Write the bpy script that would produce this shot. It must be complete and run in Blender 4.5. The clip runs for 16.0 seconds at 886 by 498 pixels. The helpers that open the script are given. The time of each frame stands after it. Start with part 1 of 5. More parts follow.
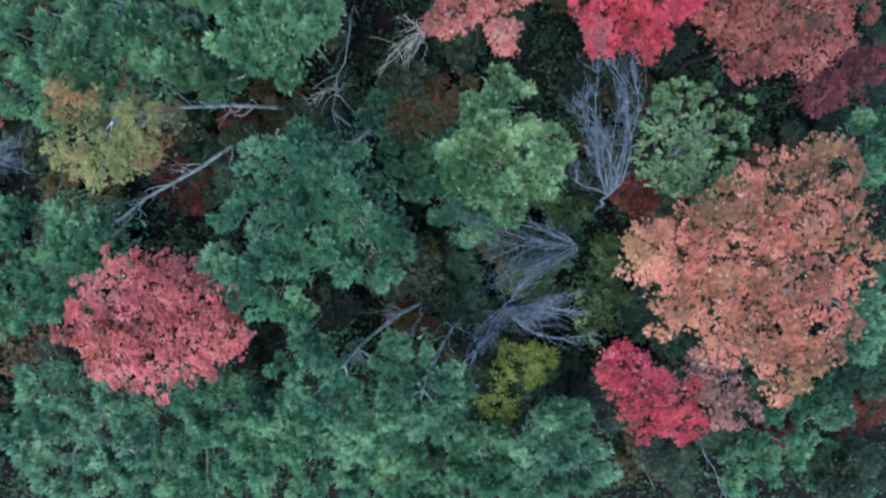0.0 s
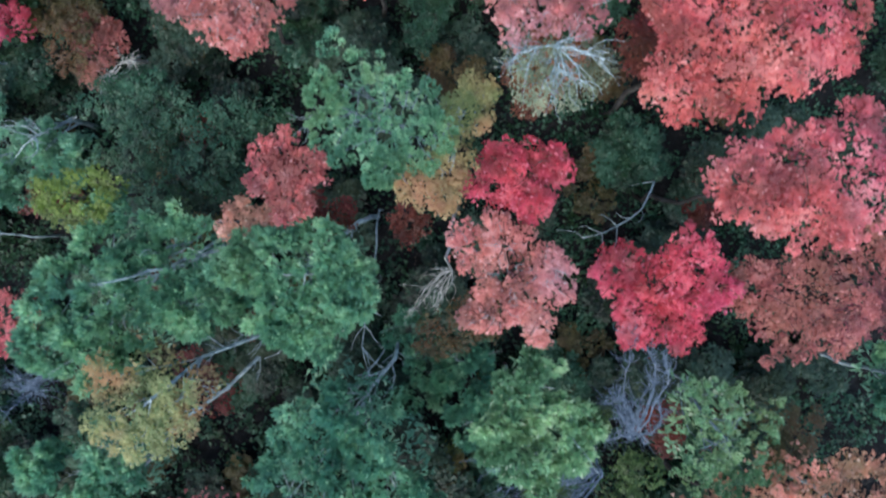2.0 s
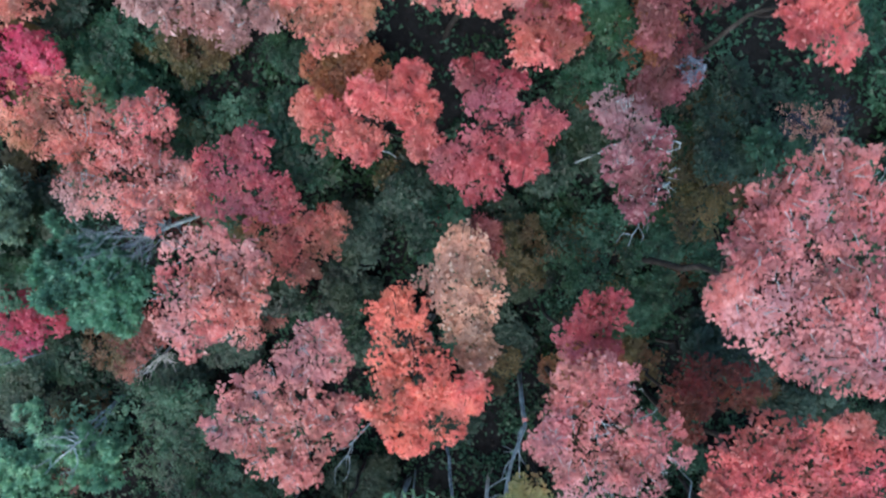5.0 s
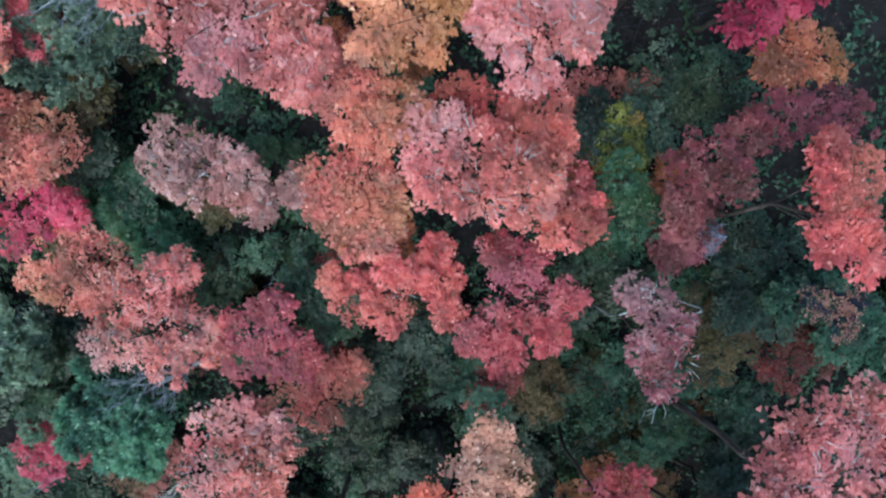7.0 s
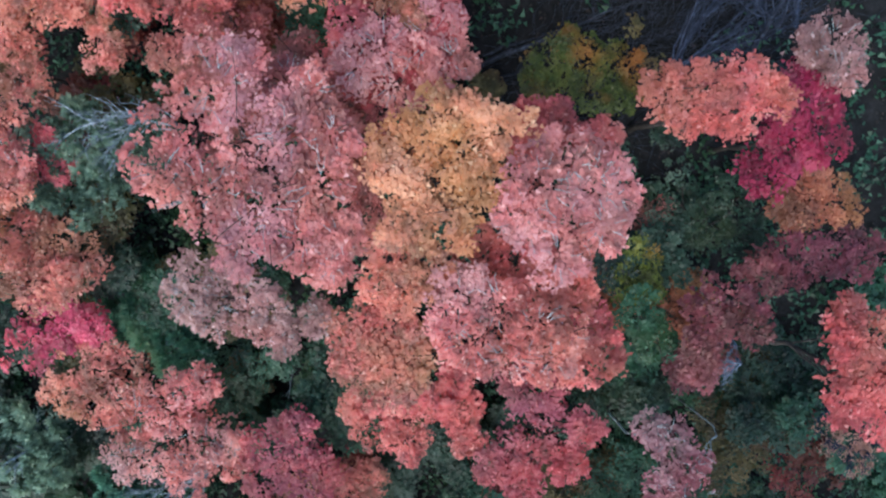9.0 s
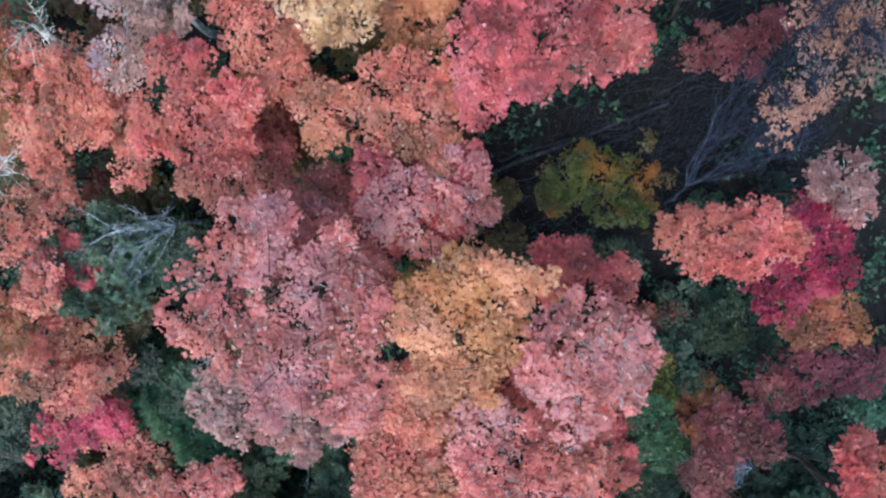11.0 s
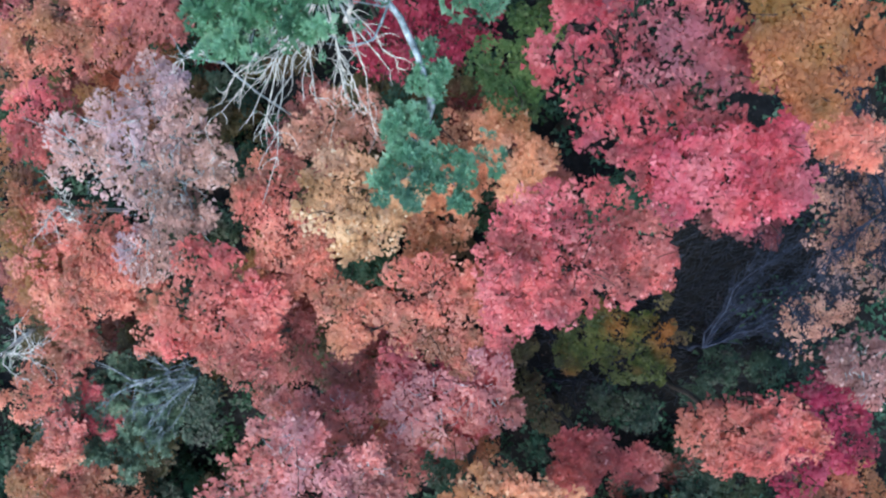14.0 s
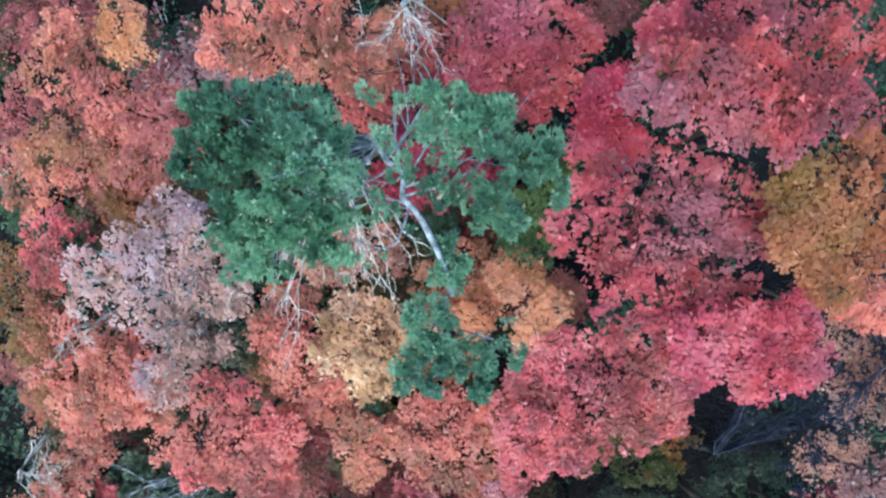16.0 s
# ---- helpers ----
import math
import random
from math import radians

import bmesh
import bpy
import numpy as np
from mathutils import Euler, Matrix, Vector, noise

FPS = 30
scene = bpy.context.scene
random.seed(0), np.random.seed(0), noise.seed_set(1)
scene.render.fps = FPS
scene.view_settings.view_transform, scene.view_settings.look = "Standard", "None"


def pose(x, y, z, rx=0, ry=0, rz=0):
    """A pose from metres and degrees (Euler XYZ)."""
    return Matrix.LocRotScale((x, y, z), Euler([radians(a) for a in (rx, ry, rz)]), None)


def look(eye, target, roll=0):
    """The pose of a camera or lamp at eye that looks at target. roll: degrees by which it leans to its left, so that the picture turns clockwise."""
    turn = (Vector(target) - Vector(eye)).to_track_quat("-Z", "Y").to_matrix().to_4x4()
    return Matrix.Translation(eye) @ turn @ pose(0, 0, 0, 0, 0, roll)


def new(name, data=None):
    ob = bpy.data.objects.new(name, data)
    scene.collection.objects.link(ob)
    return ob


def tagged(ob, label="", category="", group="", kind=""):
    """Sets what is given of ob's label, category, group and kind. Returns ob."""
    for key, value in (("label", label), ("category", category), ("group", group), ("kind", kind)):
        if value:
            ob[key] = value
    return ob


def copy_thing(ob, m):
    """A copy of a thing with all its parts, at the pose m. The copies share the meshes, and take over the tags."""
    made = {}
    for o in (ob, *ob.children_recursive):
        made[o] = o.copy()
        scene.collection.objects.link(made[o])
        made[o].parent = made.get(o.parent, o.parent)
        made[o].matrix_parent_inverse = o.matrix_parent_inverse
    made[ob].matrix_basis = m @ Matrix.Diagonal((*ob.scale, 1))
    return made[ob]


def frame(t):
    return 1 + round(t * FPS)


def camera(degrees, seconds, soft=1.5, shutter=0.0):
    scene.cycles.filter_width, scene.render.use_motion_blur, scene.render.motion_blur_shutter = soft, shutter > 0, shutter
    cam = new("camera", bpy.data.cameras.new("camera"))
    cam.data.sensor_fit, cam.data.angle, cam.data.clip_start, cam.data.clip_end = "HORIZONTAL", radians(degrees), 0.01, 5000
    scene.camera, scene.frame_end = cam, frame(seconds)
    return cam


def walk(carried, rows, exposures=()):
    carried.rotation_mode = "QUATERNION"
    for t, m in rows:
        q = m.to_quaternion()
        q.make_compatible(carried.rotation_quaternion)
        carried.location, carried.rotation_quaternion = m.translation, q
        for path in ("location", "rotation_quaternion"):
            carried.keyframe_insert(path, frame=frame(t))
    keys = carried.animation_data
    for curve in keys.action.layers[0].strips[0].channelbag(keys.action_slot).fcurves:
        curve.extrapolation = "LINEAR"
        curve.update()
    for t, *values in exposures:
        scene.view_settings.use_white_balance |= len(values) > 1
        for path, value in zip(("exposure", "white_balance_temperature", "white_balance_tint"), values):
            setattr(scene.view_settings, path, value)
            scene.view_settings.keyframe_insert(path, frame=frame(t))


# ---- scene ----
cam = camera(72.5, 16.0, soft=2.25, shutter=0.35)
PATH = [
    (0.0, pose(0.000, -0.000, 40.638, -3.175, 0.066, 0.112)),
    (0.5, pose(-0.405, 2.892, 40.621, -3.158, 0.063, 0.087)),
    (1.0, pose(-0.773, 5.828, 40.595, -3.141, 0.059, 0.063)),
    (1.5, pose(-1.122, 8.773, 40.533, -3.124, 0.053, 0.039)),
    (2.0, pose(-1.440, 11.743, 40.418, -3.109, 0.043, 0.017)),
    (2.5, pose(-1.789, 14.736, 40.244, -3.094, 0.029, -0.004)),
    (3.0, pose(-2.186, 17.690, 40.065, -3.079, 0.014, -0.025)),
    (3.5, pose(-2.563, 20.586, 39.912, -3.066, -0.002, -0.045)),
    (4.0, pose(-2.857, 23.116, 39.789, -3.054, -0.018, -0.063)),
    (4.5, pose(-3.169, 25.573, 39.695, -3.045, -0.032, -0.079)),
    (5.0, pose(-3.484, 27.813, 39.621, -3.037, -0.044, -0.091)),
    (5.5, pose(-3.770, 29.839, 39.575, -3.035, -0.051, -0.086)),
    (6.0, pose(-4.029, 31.653, 39.558, -3.038, -0.054, -0.062)),
    (6.5, pose(-4.265, 33.297, 39.561, -3.044, -0.054, -0.029)),
    (7.0, pose(-4.485, 34.815, 39.572, -3.053, -0.053, 0.005)),
    (7.5, pose(-4.694, 36.251, 39.584, -3.064, -0.053, 0.032)),
    (8.0, pose(-4.893, 37.606, 39.597, -3.077, -0.054, 0.052)),
    (8.5, pose(-5.110, 38.915, 39.620, -3.090, -0.055, 0.072)),
    (9.0, pose(-5.293, 40.168, 39.658, -3.104, -0.055, 0.090)),
    (9.5, pose(-5.482, 41.376, 39.728, -3.117, -0.050, 0.108)),
    (10.0, pose(-5.676, 42.539, 39.830, -3.129, -0.041, 0.125)),
    (10.5, pose(-5.866, 43.670, 39.934, -3.141, -0.030, 0.137)),
    (11.0, pose(-6.046, 44.784, 40.011, -3.151, -0.021, 0.141)),
    (11.5, pose(-6.206, 45.894, 40.032, -3.159, -0.016, 0.132)),
    (12.0, pose(-6.347, 47.001, 39.997, -3.166, -0.017, 0.109)),
    (12.5, pose(-6.477, 48.110, 39.958, -3.172, -0.018, 0.083)),
    (13.0, pose(-6.615, 49.214, 39.927, -3.178, -0.017, 0.051)),
    (13.5, pose(-6.724, 50.338, 39.903, -3.184, -0.014, 0.012)),
    (14.0, pose(-6.826, 51.450, 39.891, -3.191, -0.007, -0.033)),
    (14.5, pose(-6.945, 52.560, 39.892, -3.198, 0.005, -0.081)),
    (15.0, pose(-7.054, 53.661, 39.880, -3.205, 0.022, -0.130)),
    (15.5, pose(-7.152, 54.770, 39.859, -3.211, 0.043, -0.177)),
    (16.0, pose(-7.274, 55.917, 39.824, -3.218, 0.065, -0.223)),
]
walk(cam, PATH, exposures=[(0.0, 1.26), (2.0, 1.46), (5.0, 1.52), (9.0, 1.5), (12.5, 1.61), (16.0, 1.68)])

# ---- light ----
world = bpy.data.worlds.new("sky")
scene.world = world
world.use_nodes = True
wn = world.node_tree.nodes
sky = wn.new("ShaderNodeTexSky")
sky.sky_type = "NISHITA"
sky.sun_disc = False
sky.sun_elevation = radians(38)
sky.sun_rotation = radians(200)
world.node_tree.links.new(sky.outputs[0], wn["Background"].inputs[0])
wn["Background"].inputs[1].default_value = 0.148
sun = new("sun", bpy.data.lights.new("sun", "SUN"))
sun.data.energy = 1.2
sun.data.angle = radians(40)
sun.data.color = (1.0, 0.97, 0.92)
sun.matrix_world = look((0, 0, 60), (10, 14, 30))


# ---- materials ----
def lin(r, g, b):
    return tuple(((c / 255 + 0.055) / 1.055) ** 2.4 if c > 10 else c / 255 / 12.92 for c in (r, g, b)) + (1.0,)


def leaf_material(name, dark, mid, pale, accent=None, rough=0.45, through_light=0.56, patch=0.45):
    """Leaves: three tones, mixed leaf by leaf and in patches over the crown."""
    m = bpy.data.materials.new(name)
    m.use_nodes = True
    n, k = m.node_tree.nodes, m.node_tree.links
    bsdf, end = n["Principled BSDF"], n["Material Output"]
    geo, co = n.new("ShaderNodeNewGeometry"), n.new("ShaderNodeTexCoord")
    big, fine = n.new("ShaderNodeTexNoise"), n.new("ShaderNodeTexNoise")
    big.inputs["Scale"].default_value, fine.inputs["Scale"].default_value = patch, 2.6
    info, far, spot = n.new("ShaderNodeObjectInfo"), n.new("ShaderNodeVectorMath"), n.new("ShaderNodeTexNoise")
    far.operation = "MULTIPLY_ADD"
    k.new(info.outputs["Random"], far.inputs[0])
    far.inputs[1].default_value = (90.0, 70.0, 50.0)
    k.new(co.outputs["Object"], far.inputs[2])
    spot.inputs["Scale"].default_value = 0.33
    for t in (big, fine, spot):
        k.new(far.outputs[0], t.inputs["Vector"])
        t.inputs["Detail"].default_value = 2.0
    add = n.new("ShaderNodeMath")
    add.operation = "MULTIPLY_ADD"
    add.inputs[1].default_value = 0.1
    k.new(geo.outputs["Random Per Island"], add.inputs[0])
    two = n.new("ShaderNodeMath")
    two.operation = "MULTIPLY_ADD"
    two.inputs[1].default_value = 1.6
    k.new(big.outputs["Fac"], two.inputs[0])
    k.new(fine.outputs["Fac"], two.inputs[2])
    k.new(two.outputs[0], add.inputs[2])
    ramp = n.new("ShaderNodeValToRGB")
    el = ramp.color_ramp.elements
    el[0].position, el[0].color = 0.28, lin(*dark)
    el[1].position, el[1].color = 0.82, lin(*pale)
    e = el.new(0.55)
    e.color = lin(*mid)
    shift = n.new("ShaderNodeMath")
    shift.operation = "MULTIPLY_ADD"
    shift.inputs[1].default_value, shift.inputs[2].default_value = 0.9, -0.72
    k.new(add.outputs[0], shift.inputs[0])
    k.new(shift.outputs[0], ramp.inputs[0])
    turned, two_tone = n.new("ShaderNodeMapRange"), n.new("ShaderNodeMix")
    two_tone.data_type = "RGBA"
    turned.inputs["From Min"].default_value, turned.inputs["From Max"].default_value = 0.5, 0.68
    turned.inputs["To Max"].default_value = 0.65 if accent else 0.0
    k.new(spot.outputs["Fac"], turned.inputs["Value"])
    k.new(turned.outputs[0], two_tone.inputs["Factor"])
    k.new(ramp.outputs[0], two_tone.inputs[6])
    two_tone.inputs[7].default_value = lin(*(accent or mid))
    grey, faded, greyed = n.new("ShaderNodeTexNoise"), n.new("ShaderNodeMapRange"), n.new("ShaderNodeMix")
    grey.inputs["Scale"].default_value, grey.inputs["Detail"].default_value = 0.95, 3.0
    k.new(far.outputs[0], grey.inputs["Vector"])
    faded.inputs["From Min"].default_value, faded.inputs["From Max"].default_value = 0.54, 0.68
    faded.inputs["To Max"].default_value = 0.45 if accent and mid[0] > mid[1] else 0.0
    k.new(grey.outputs["Fac"], faded.inputs["Value"])
    greyed.data_type = "RGBA"
    k.new(faded.outputs[0], greyed.inputs["Factor"])
    k.new(two_tone.outputs[2], greyed.inputs[6])
    greyed.inputs[7].default_value = lin(*[0.45 * p + 0.5 * q * sum(mid) / 3 for p, q in zip(mid, (1.06, 0.98, 0.97))])
    warm, hue, tinted = n.new("ShaderNodeTexNoise"), n.new("ShaderNodeMapRange"), n.new("ShaderNodeHueSaturation")
    warm.inputs["Scale"].default_value, warm.inputs["Detail"].default_value = 0.27, 3.0
    k.new(co.outputs["Object"], warm.inputs["Vector"])
    hue.inputs["From Min"].default_value, hue.inputs["From Max"].default_value = 0.3, 0.7
    hue.inputs["To Min"].default_value, hue.inputs["To Max"].default_value = 0.486, 0.514
    k.new(warm.outputs["Fac"], hue.inputs["Value"])
    k.new(hue.outputs[0], tinted.inputs["Hue"])
    k.new(greyed.outputs[2], tinted.inputs["Color"])
    fleck, pale_leaf, flecked = n.new("ShaderNodeMath"), n.new("ShaderNodeMath"), n.new("ShaderNodeMix")
    fleck.operation, fleck.inputs[1].default_value = "GREATER_THAN", 0.97
    k.new(geo.outputs["Random Per Island"], fleck.inputs[0])
    pale_leaf.operation, pale_leaf.inputs[1].default_value = "MULTIPLY", 0.5
    k.new(fleck.outputs[0], pale_leaf.inputs[0])
    flecked.data_type = "RGBA"
    k.new(pale_leaf.outputs[0], flecked.inputs["Factor"])
    k.new(tinted.outputs[0], flecked.inputs[6])
    flecked.inputs[7].default_value = lin(*[min(250, 1.12 * p + 0.12 * sum(pale) / 3) for p in pale])
    leaf_colour = flecked.outputs[2]
    k.new(leaf_colour, bsdf.inputs["Base Color"])
    bsdf.inputs["Roughness"].default_value = rough
    tr, mix = n.new("ShaderNodeBsdfTranslucent"), n.new("ShaderNodeMixShader")
    k.new(leaf_colour, tr.inputs["Color"])
    mix.inputs[0].default_value = through_light
    k.new(bsdf.outputs[0], mix.inputs[1])
    k.new(tr.outputs[0], mix.inputs[2])
    k.new(mix.outputs[0], end.inputs["Surface"])
    return m


def rough_material(name, a, b, c, scale, rough=0.85, bump=0.3, stretch=1.0):
    """Bark or soil: two noises over three tones, with relief."""
    m = bpy.data.materials.new(name)
    m.use_nodes = True
    n, k = m.node_tree.nodes, m.node_tree.links
    bsdf = n["Principled BSDF"]
    co, mp = n.new("ShaderNodeTexCoord"), n.new("ShaderNodeMapping")
    mp.inputs["Scale"].default_value = (scale, scale, scale * stretch)
    k.new(co.outputs["Object"], mp.inputs["Vector"])
    no = n.new("ShaderNodeTexNoise")
    no.inputs["Scale"].default_value, no.inputs["Detail"].default_value, no.inputs["Roughness"].default_value = 1.0, 6.0, 0.7
    k.new(mp.outputs[0], no.inputs["Vector"])
    ramp = n.new("ShaderNodeValToRGB")
    el = ramp.color_ramp.elements
    el[0].position, el[0].color = 0.3, lin(*a)
    el[1].position, el[1].color = 0.7, lin(*c)
    el.new(0.5).color = lin(*b)
    k.new(no.outputs["Fac"], ramp.inputs[0])
    k.new(ramp.outputs[0], bsdf.inputs["Base Color"])
    bp = n.new("ShaderNodeBump")
    bp.inputs["Strength"].default_value = bump
    bp.inputs["Distance"].default_value = 0.05
    k.new(no.outputs["Fac"], bp.inputs["Height"])
    k.new(bp.outputs[0], bsdf.inputs["Normal"])
    bsdf.inputs["Roughness"].default_value = rough
    bsdf.inputs["Specular IOR Level"].default_value = 0.2
    return m


TONES = {
    "coral": ((154, 54, 58), (222, 104, 102), (238, 160, 150), "coral-red"),
    "red": ((135, 40, 54), (202, 80, 88), (228, 142, 142), "rose-red"),
    "apricot": ((140, 108, 76), (232, 148, 126), (248, 190, 166), "apricot"),
    "fadedred": ((140, 52, 66), (204, 84, 92), (226, 140, 144), "thinning rose-red"),
    "lime": ((70, 98, 34), (116, 144, 56), (158, 176, 84), "lime-yellow"),
    "crimson": ((160, 36, 58), (224, 74, 103), (240, 132, 150), "deep crimson"),
    "salmon": ((144, 92, 66), (226, 132, 114), (240, 174, 150), "salmon-orange"),
    "orange": ((166, 66, 56), (236, 112, 98), (244, 154, 128), "bright orange-red"),
    "palecoral": ((154, 68, 66), (226, 128, 118), (240, 192, 182), "pale coral"),
    "pink": ((150, 74, 76), (215, 124, 117), (234, 182, 178), "dusty pink"),
    "palepink": ((100, 50, 60), (158, 88, 100), (212, 176, 178), "thin pale pink"),
    "tan": ((144, 96, 74), (222, 160, 134), (242, 206, 186), "peach-tan"),
    "dulltan": ((120, 84, 70), (188, 136, 114), (216, 172, 148), "dull tan"),
    "dustyrose": ((150, 78, 82), (217, 127, 123), (234, 180, 178), "dusty rose"),
    "gold": ((146, 96, 58), (222, 152, 114), (242, 188, 148), "golden-orange"),
    "cream": ((160, 112, 66), (220, 174, 128), (244, 220, 186), "creamy yellow"),
    "lavender": ((130, 98, 94), (202, 160, 148), (222, 204, 206), "pale mauve"),
    "grassgreen": ((38, 68, 30), (72, 112, 58), (112, 144, 82), "fresh green"),
    "mauve": ((116, 74, 74), (182, 136, 132), (222, 192, 188), "greyish mauve"),
    "dusky": ((112, 56, 54), (190, 104, 100), (218, 150, 140), "dusky brick-red"),
    "plum": ((84, 34, 44), (144, 66, 78), (184, 116, 122), "dull plum-red"),
    "russet": ((74, 24, 22), (124, 46, 40), (160, 84, 64), "dark russet"),
    "rust": ((112, 64, 40), (178, 104, 72), (208, 144, 102), "rusty orange"),
    "palegreen": ((80, 128, 92), (134, 184, 138), (194, 228, 180), "pale green"),
    "leafgreen": ((28, 62, 46), (48, 100, 74), (84, 134, 106), "leaf-green"),
    "darkgreen": ((26, 46, 38), (46, 80, 64), (80, 110, 92), "dark green"),
    "yellowgreen": ((56, 76, 24), (98, 118, 42), (152, 160, 68), "yellow-green"),
    "bushgreen": ((36, 56, 20), (74, 94, 36), (118, 128, 54), "dark yellow-green"),
    "olive": ((50, 52, 28), (86, 86, 48), (130, 116, 72), "olive-brown"),
    "turning": ((80, 104, 56), (132, 152, 94), (182, 178, 116), "green turning orange"),
    "deep": ((66, 120, 100), (106, 170, 136), (162, 208, 166), "deep blue-green"),
    "mid": ((74, 128, 104), (114, 174, 136), (164, 208, 162), "soft green"),
    "light": ((74, 128, 108), (118, 176, 146), (170, 212, 174), "light grey-green"),
    "sage": ((66, 94, 82), (118, 152, 132), (168, 194, 170), "sage-green"),
    "rose": ((140, 44, 64), (212, 82, 102), (232, 146, 156), "vivid rose"),
    "rosepink": ((150, 58, 68), (224, 108, 114), (240, 166, 164), "rose-pink"),
    "magenta": ((108, 18, 44), (174, 38, 74), (200, 84, 112), "deep magenta-red"),
    "misty": ((58, 104, 86), (102, 164, 130), (154, 204, 174), "misty blue-green"),
    "blue": ((90, 100, 120), (130, 144, 168), (170, 184, 204), "blue-grey"),
    "pale": ((84, 104, 78), (130, 148, 118), (188, 194, 160), "pale grey"),
}


def blend(a, b, f):
    return tuple(p + (q - p) * f for p, q in zip(a, b))


def tones(dark, mid, pale):
    """The three tones of a crown, a little greyed; shaded leaves have more brown and green left in them."""
    grey = [blend(c, (sum(c) / 3,) * 3, 0.11) for c in (dark, mid, pale)]
    if mid[1] > mid[0] + 30:
        return blend(grey[0], grey[1], 0.15), grey[1], grey[2]
    return blend(blend(grey[0], grey[1], 0.35), (104, 90, 76), 0.25), grey[1], blend(grey[1], grey[2], 0.75)


ACCENT = {
    "coral": (196, 128, 110), "red": (186, 112, 128), "crimson": (160, 50, 66), "salmon": (190, 140, 104), "orange": (226, 130, 106),
    "palecoral": (206, 170, 172), "pink": (196, 150, 160), "palepink": (170, 150, 150), "tan": (190, 150, 140), "gold": (206, 150, 96),
    "dulltan": (150, 140, 150), "dustyrose": (192, 150, 158), "cream": (206, 170, 150), "lavender": (170, 156, 178), "mauve": (196, 130, 124), "dusky": (168, 118, 98), "plum": (110, 80, 70),
    "russet": (100, 70, 50), "rust": (140, 120, 60), "palegreen": (130, 150, 100), "yellowgreen": (190, 130, 60), "bushgreen": (200, 128, 64), "olive": (120, 84, 62),
    "turning": (206, 140, 108), "apricot": (142, 128, 80), "fadedred": (168, 120, 136), "lime": (110, 130, 50), "leafgreen": (50, 84, 44), "darkgreen": (60, 80, 50),
    "misty": (90, 130, 118), "sage": (130, 150, 120), "rose": (190, 110, 130), "rosepink": (206, 140, 140), "magenta": (150, 50, 66), "deep": (76, 136, 118), "mid": (110, 150, 110), "light": (100, 150, 124),
}
LEAF = {k: leaf_material("leaves_" + k, *tones(*v[:3]), accent=ACCENT.get(k)) for k, v in TONES.items()}
BARK = rough_material("grey_bark", (30, 28, 27), (52, 50, 48), (82, 80, 78), 3.0, stretch=0.3)
PALE_BARK = rough_material("pale_bark", (88, 102, 104), (144, 162, 166), (196, 210, 212), 3.0, stretch=0.3)
GREY_BARK = rough_material("flaking_pine_bark", (44, 52, 58), (112, 130, 140), (176, 192, 200), 5.0, stretch=0.5)
DEAD_BARK = rough_material("weathered_wood", (64, 78, 94), (102, 120, 140), (154, 168, 184), 4.0, stretch=0.4)
# Dead wood toned down for logs and brash, with the clearing's shade in its colour.
DARK_WOOD = rough_material("shaded_dead_wood", (24, 28, 33), (42, 48, 58), (72, 80, 95), 4.0, stretch=0.4)
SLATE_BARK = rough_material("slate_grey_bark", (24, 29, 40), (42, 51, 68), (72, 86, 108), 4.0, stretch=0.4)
WHITE_BARK = rough_material("bleached_bark", (120, 124, 120), (186, 190, 186), (226, 228, 222), 5.0, stretch=0.4)
# Near-black floor tones: the shade under the growth is put into these colours.
SOIL = rough_material("shaded_leaf_mould", (9, 11, 12), (19, 22, 24), (38, 39, 42), 2.6, rough=0.95, bump=0.8)
LITTER = leaf_material("shaded_fallen_leaves", (18, 18, 18), (34, 32, 32), (60, 46, 44), through_light=0.05, rough=0.9)


# ---- ground ----
def ground_z(x, y):
    s = np.clip((np.asarray(y, float) - 12) / 40, 0, 1)
    c = np.clip((-8 - np.asarray(x, float)) / 14, 0, 1)
    s = s * s * (3 - 2 * s)
    return 3 + 10 * s - 4.0 * s * c * c * (3 - 2 * c)


def hump(x, y):
    return 0.22 * np.sin(0.9 * x + 0.5 * np.sin(0.7 * y)) * np.cos(0.8 * y) + 0.1 * np.sin(2.3 * x + 1.1 * y)


def mesh_object(name, verts, faces_n, loops, material, smooth=False):
    """A mesh from arrays: vertices, the corner count of each face, the corners."""
    me = bpy.data.meshes.new(name)
    verts, loops = np.asarray(verts, np.float32), np.asarray(loops, np.int32).ravel()
    me.vertices.add(len(verts))
    me.vertices.foreach_set("co", verts.ravel())
    me.loops.add(len(loops))
    me.loops.foreach_set("vertex_index", loops)
    count = len(loops) // faces_n
    me.polygons.add(count)
    me.polygons.foreach_set("loop_start", np.arange(0, len(loops), faces_n, dtype=np.int32))
    me.polygons.foreach_set("use_smooth", np.full(count, smooth))
    me.update(calc_edges=True)
    me.materials.append(material)
    return new(name, me)


def under(ob, parent):
    ob.parent = parent
    return ob


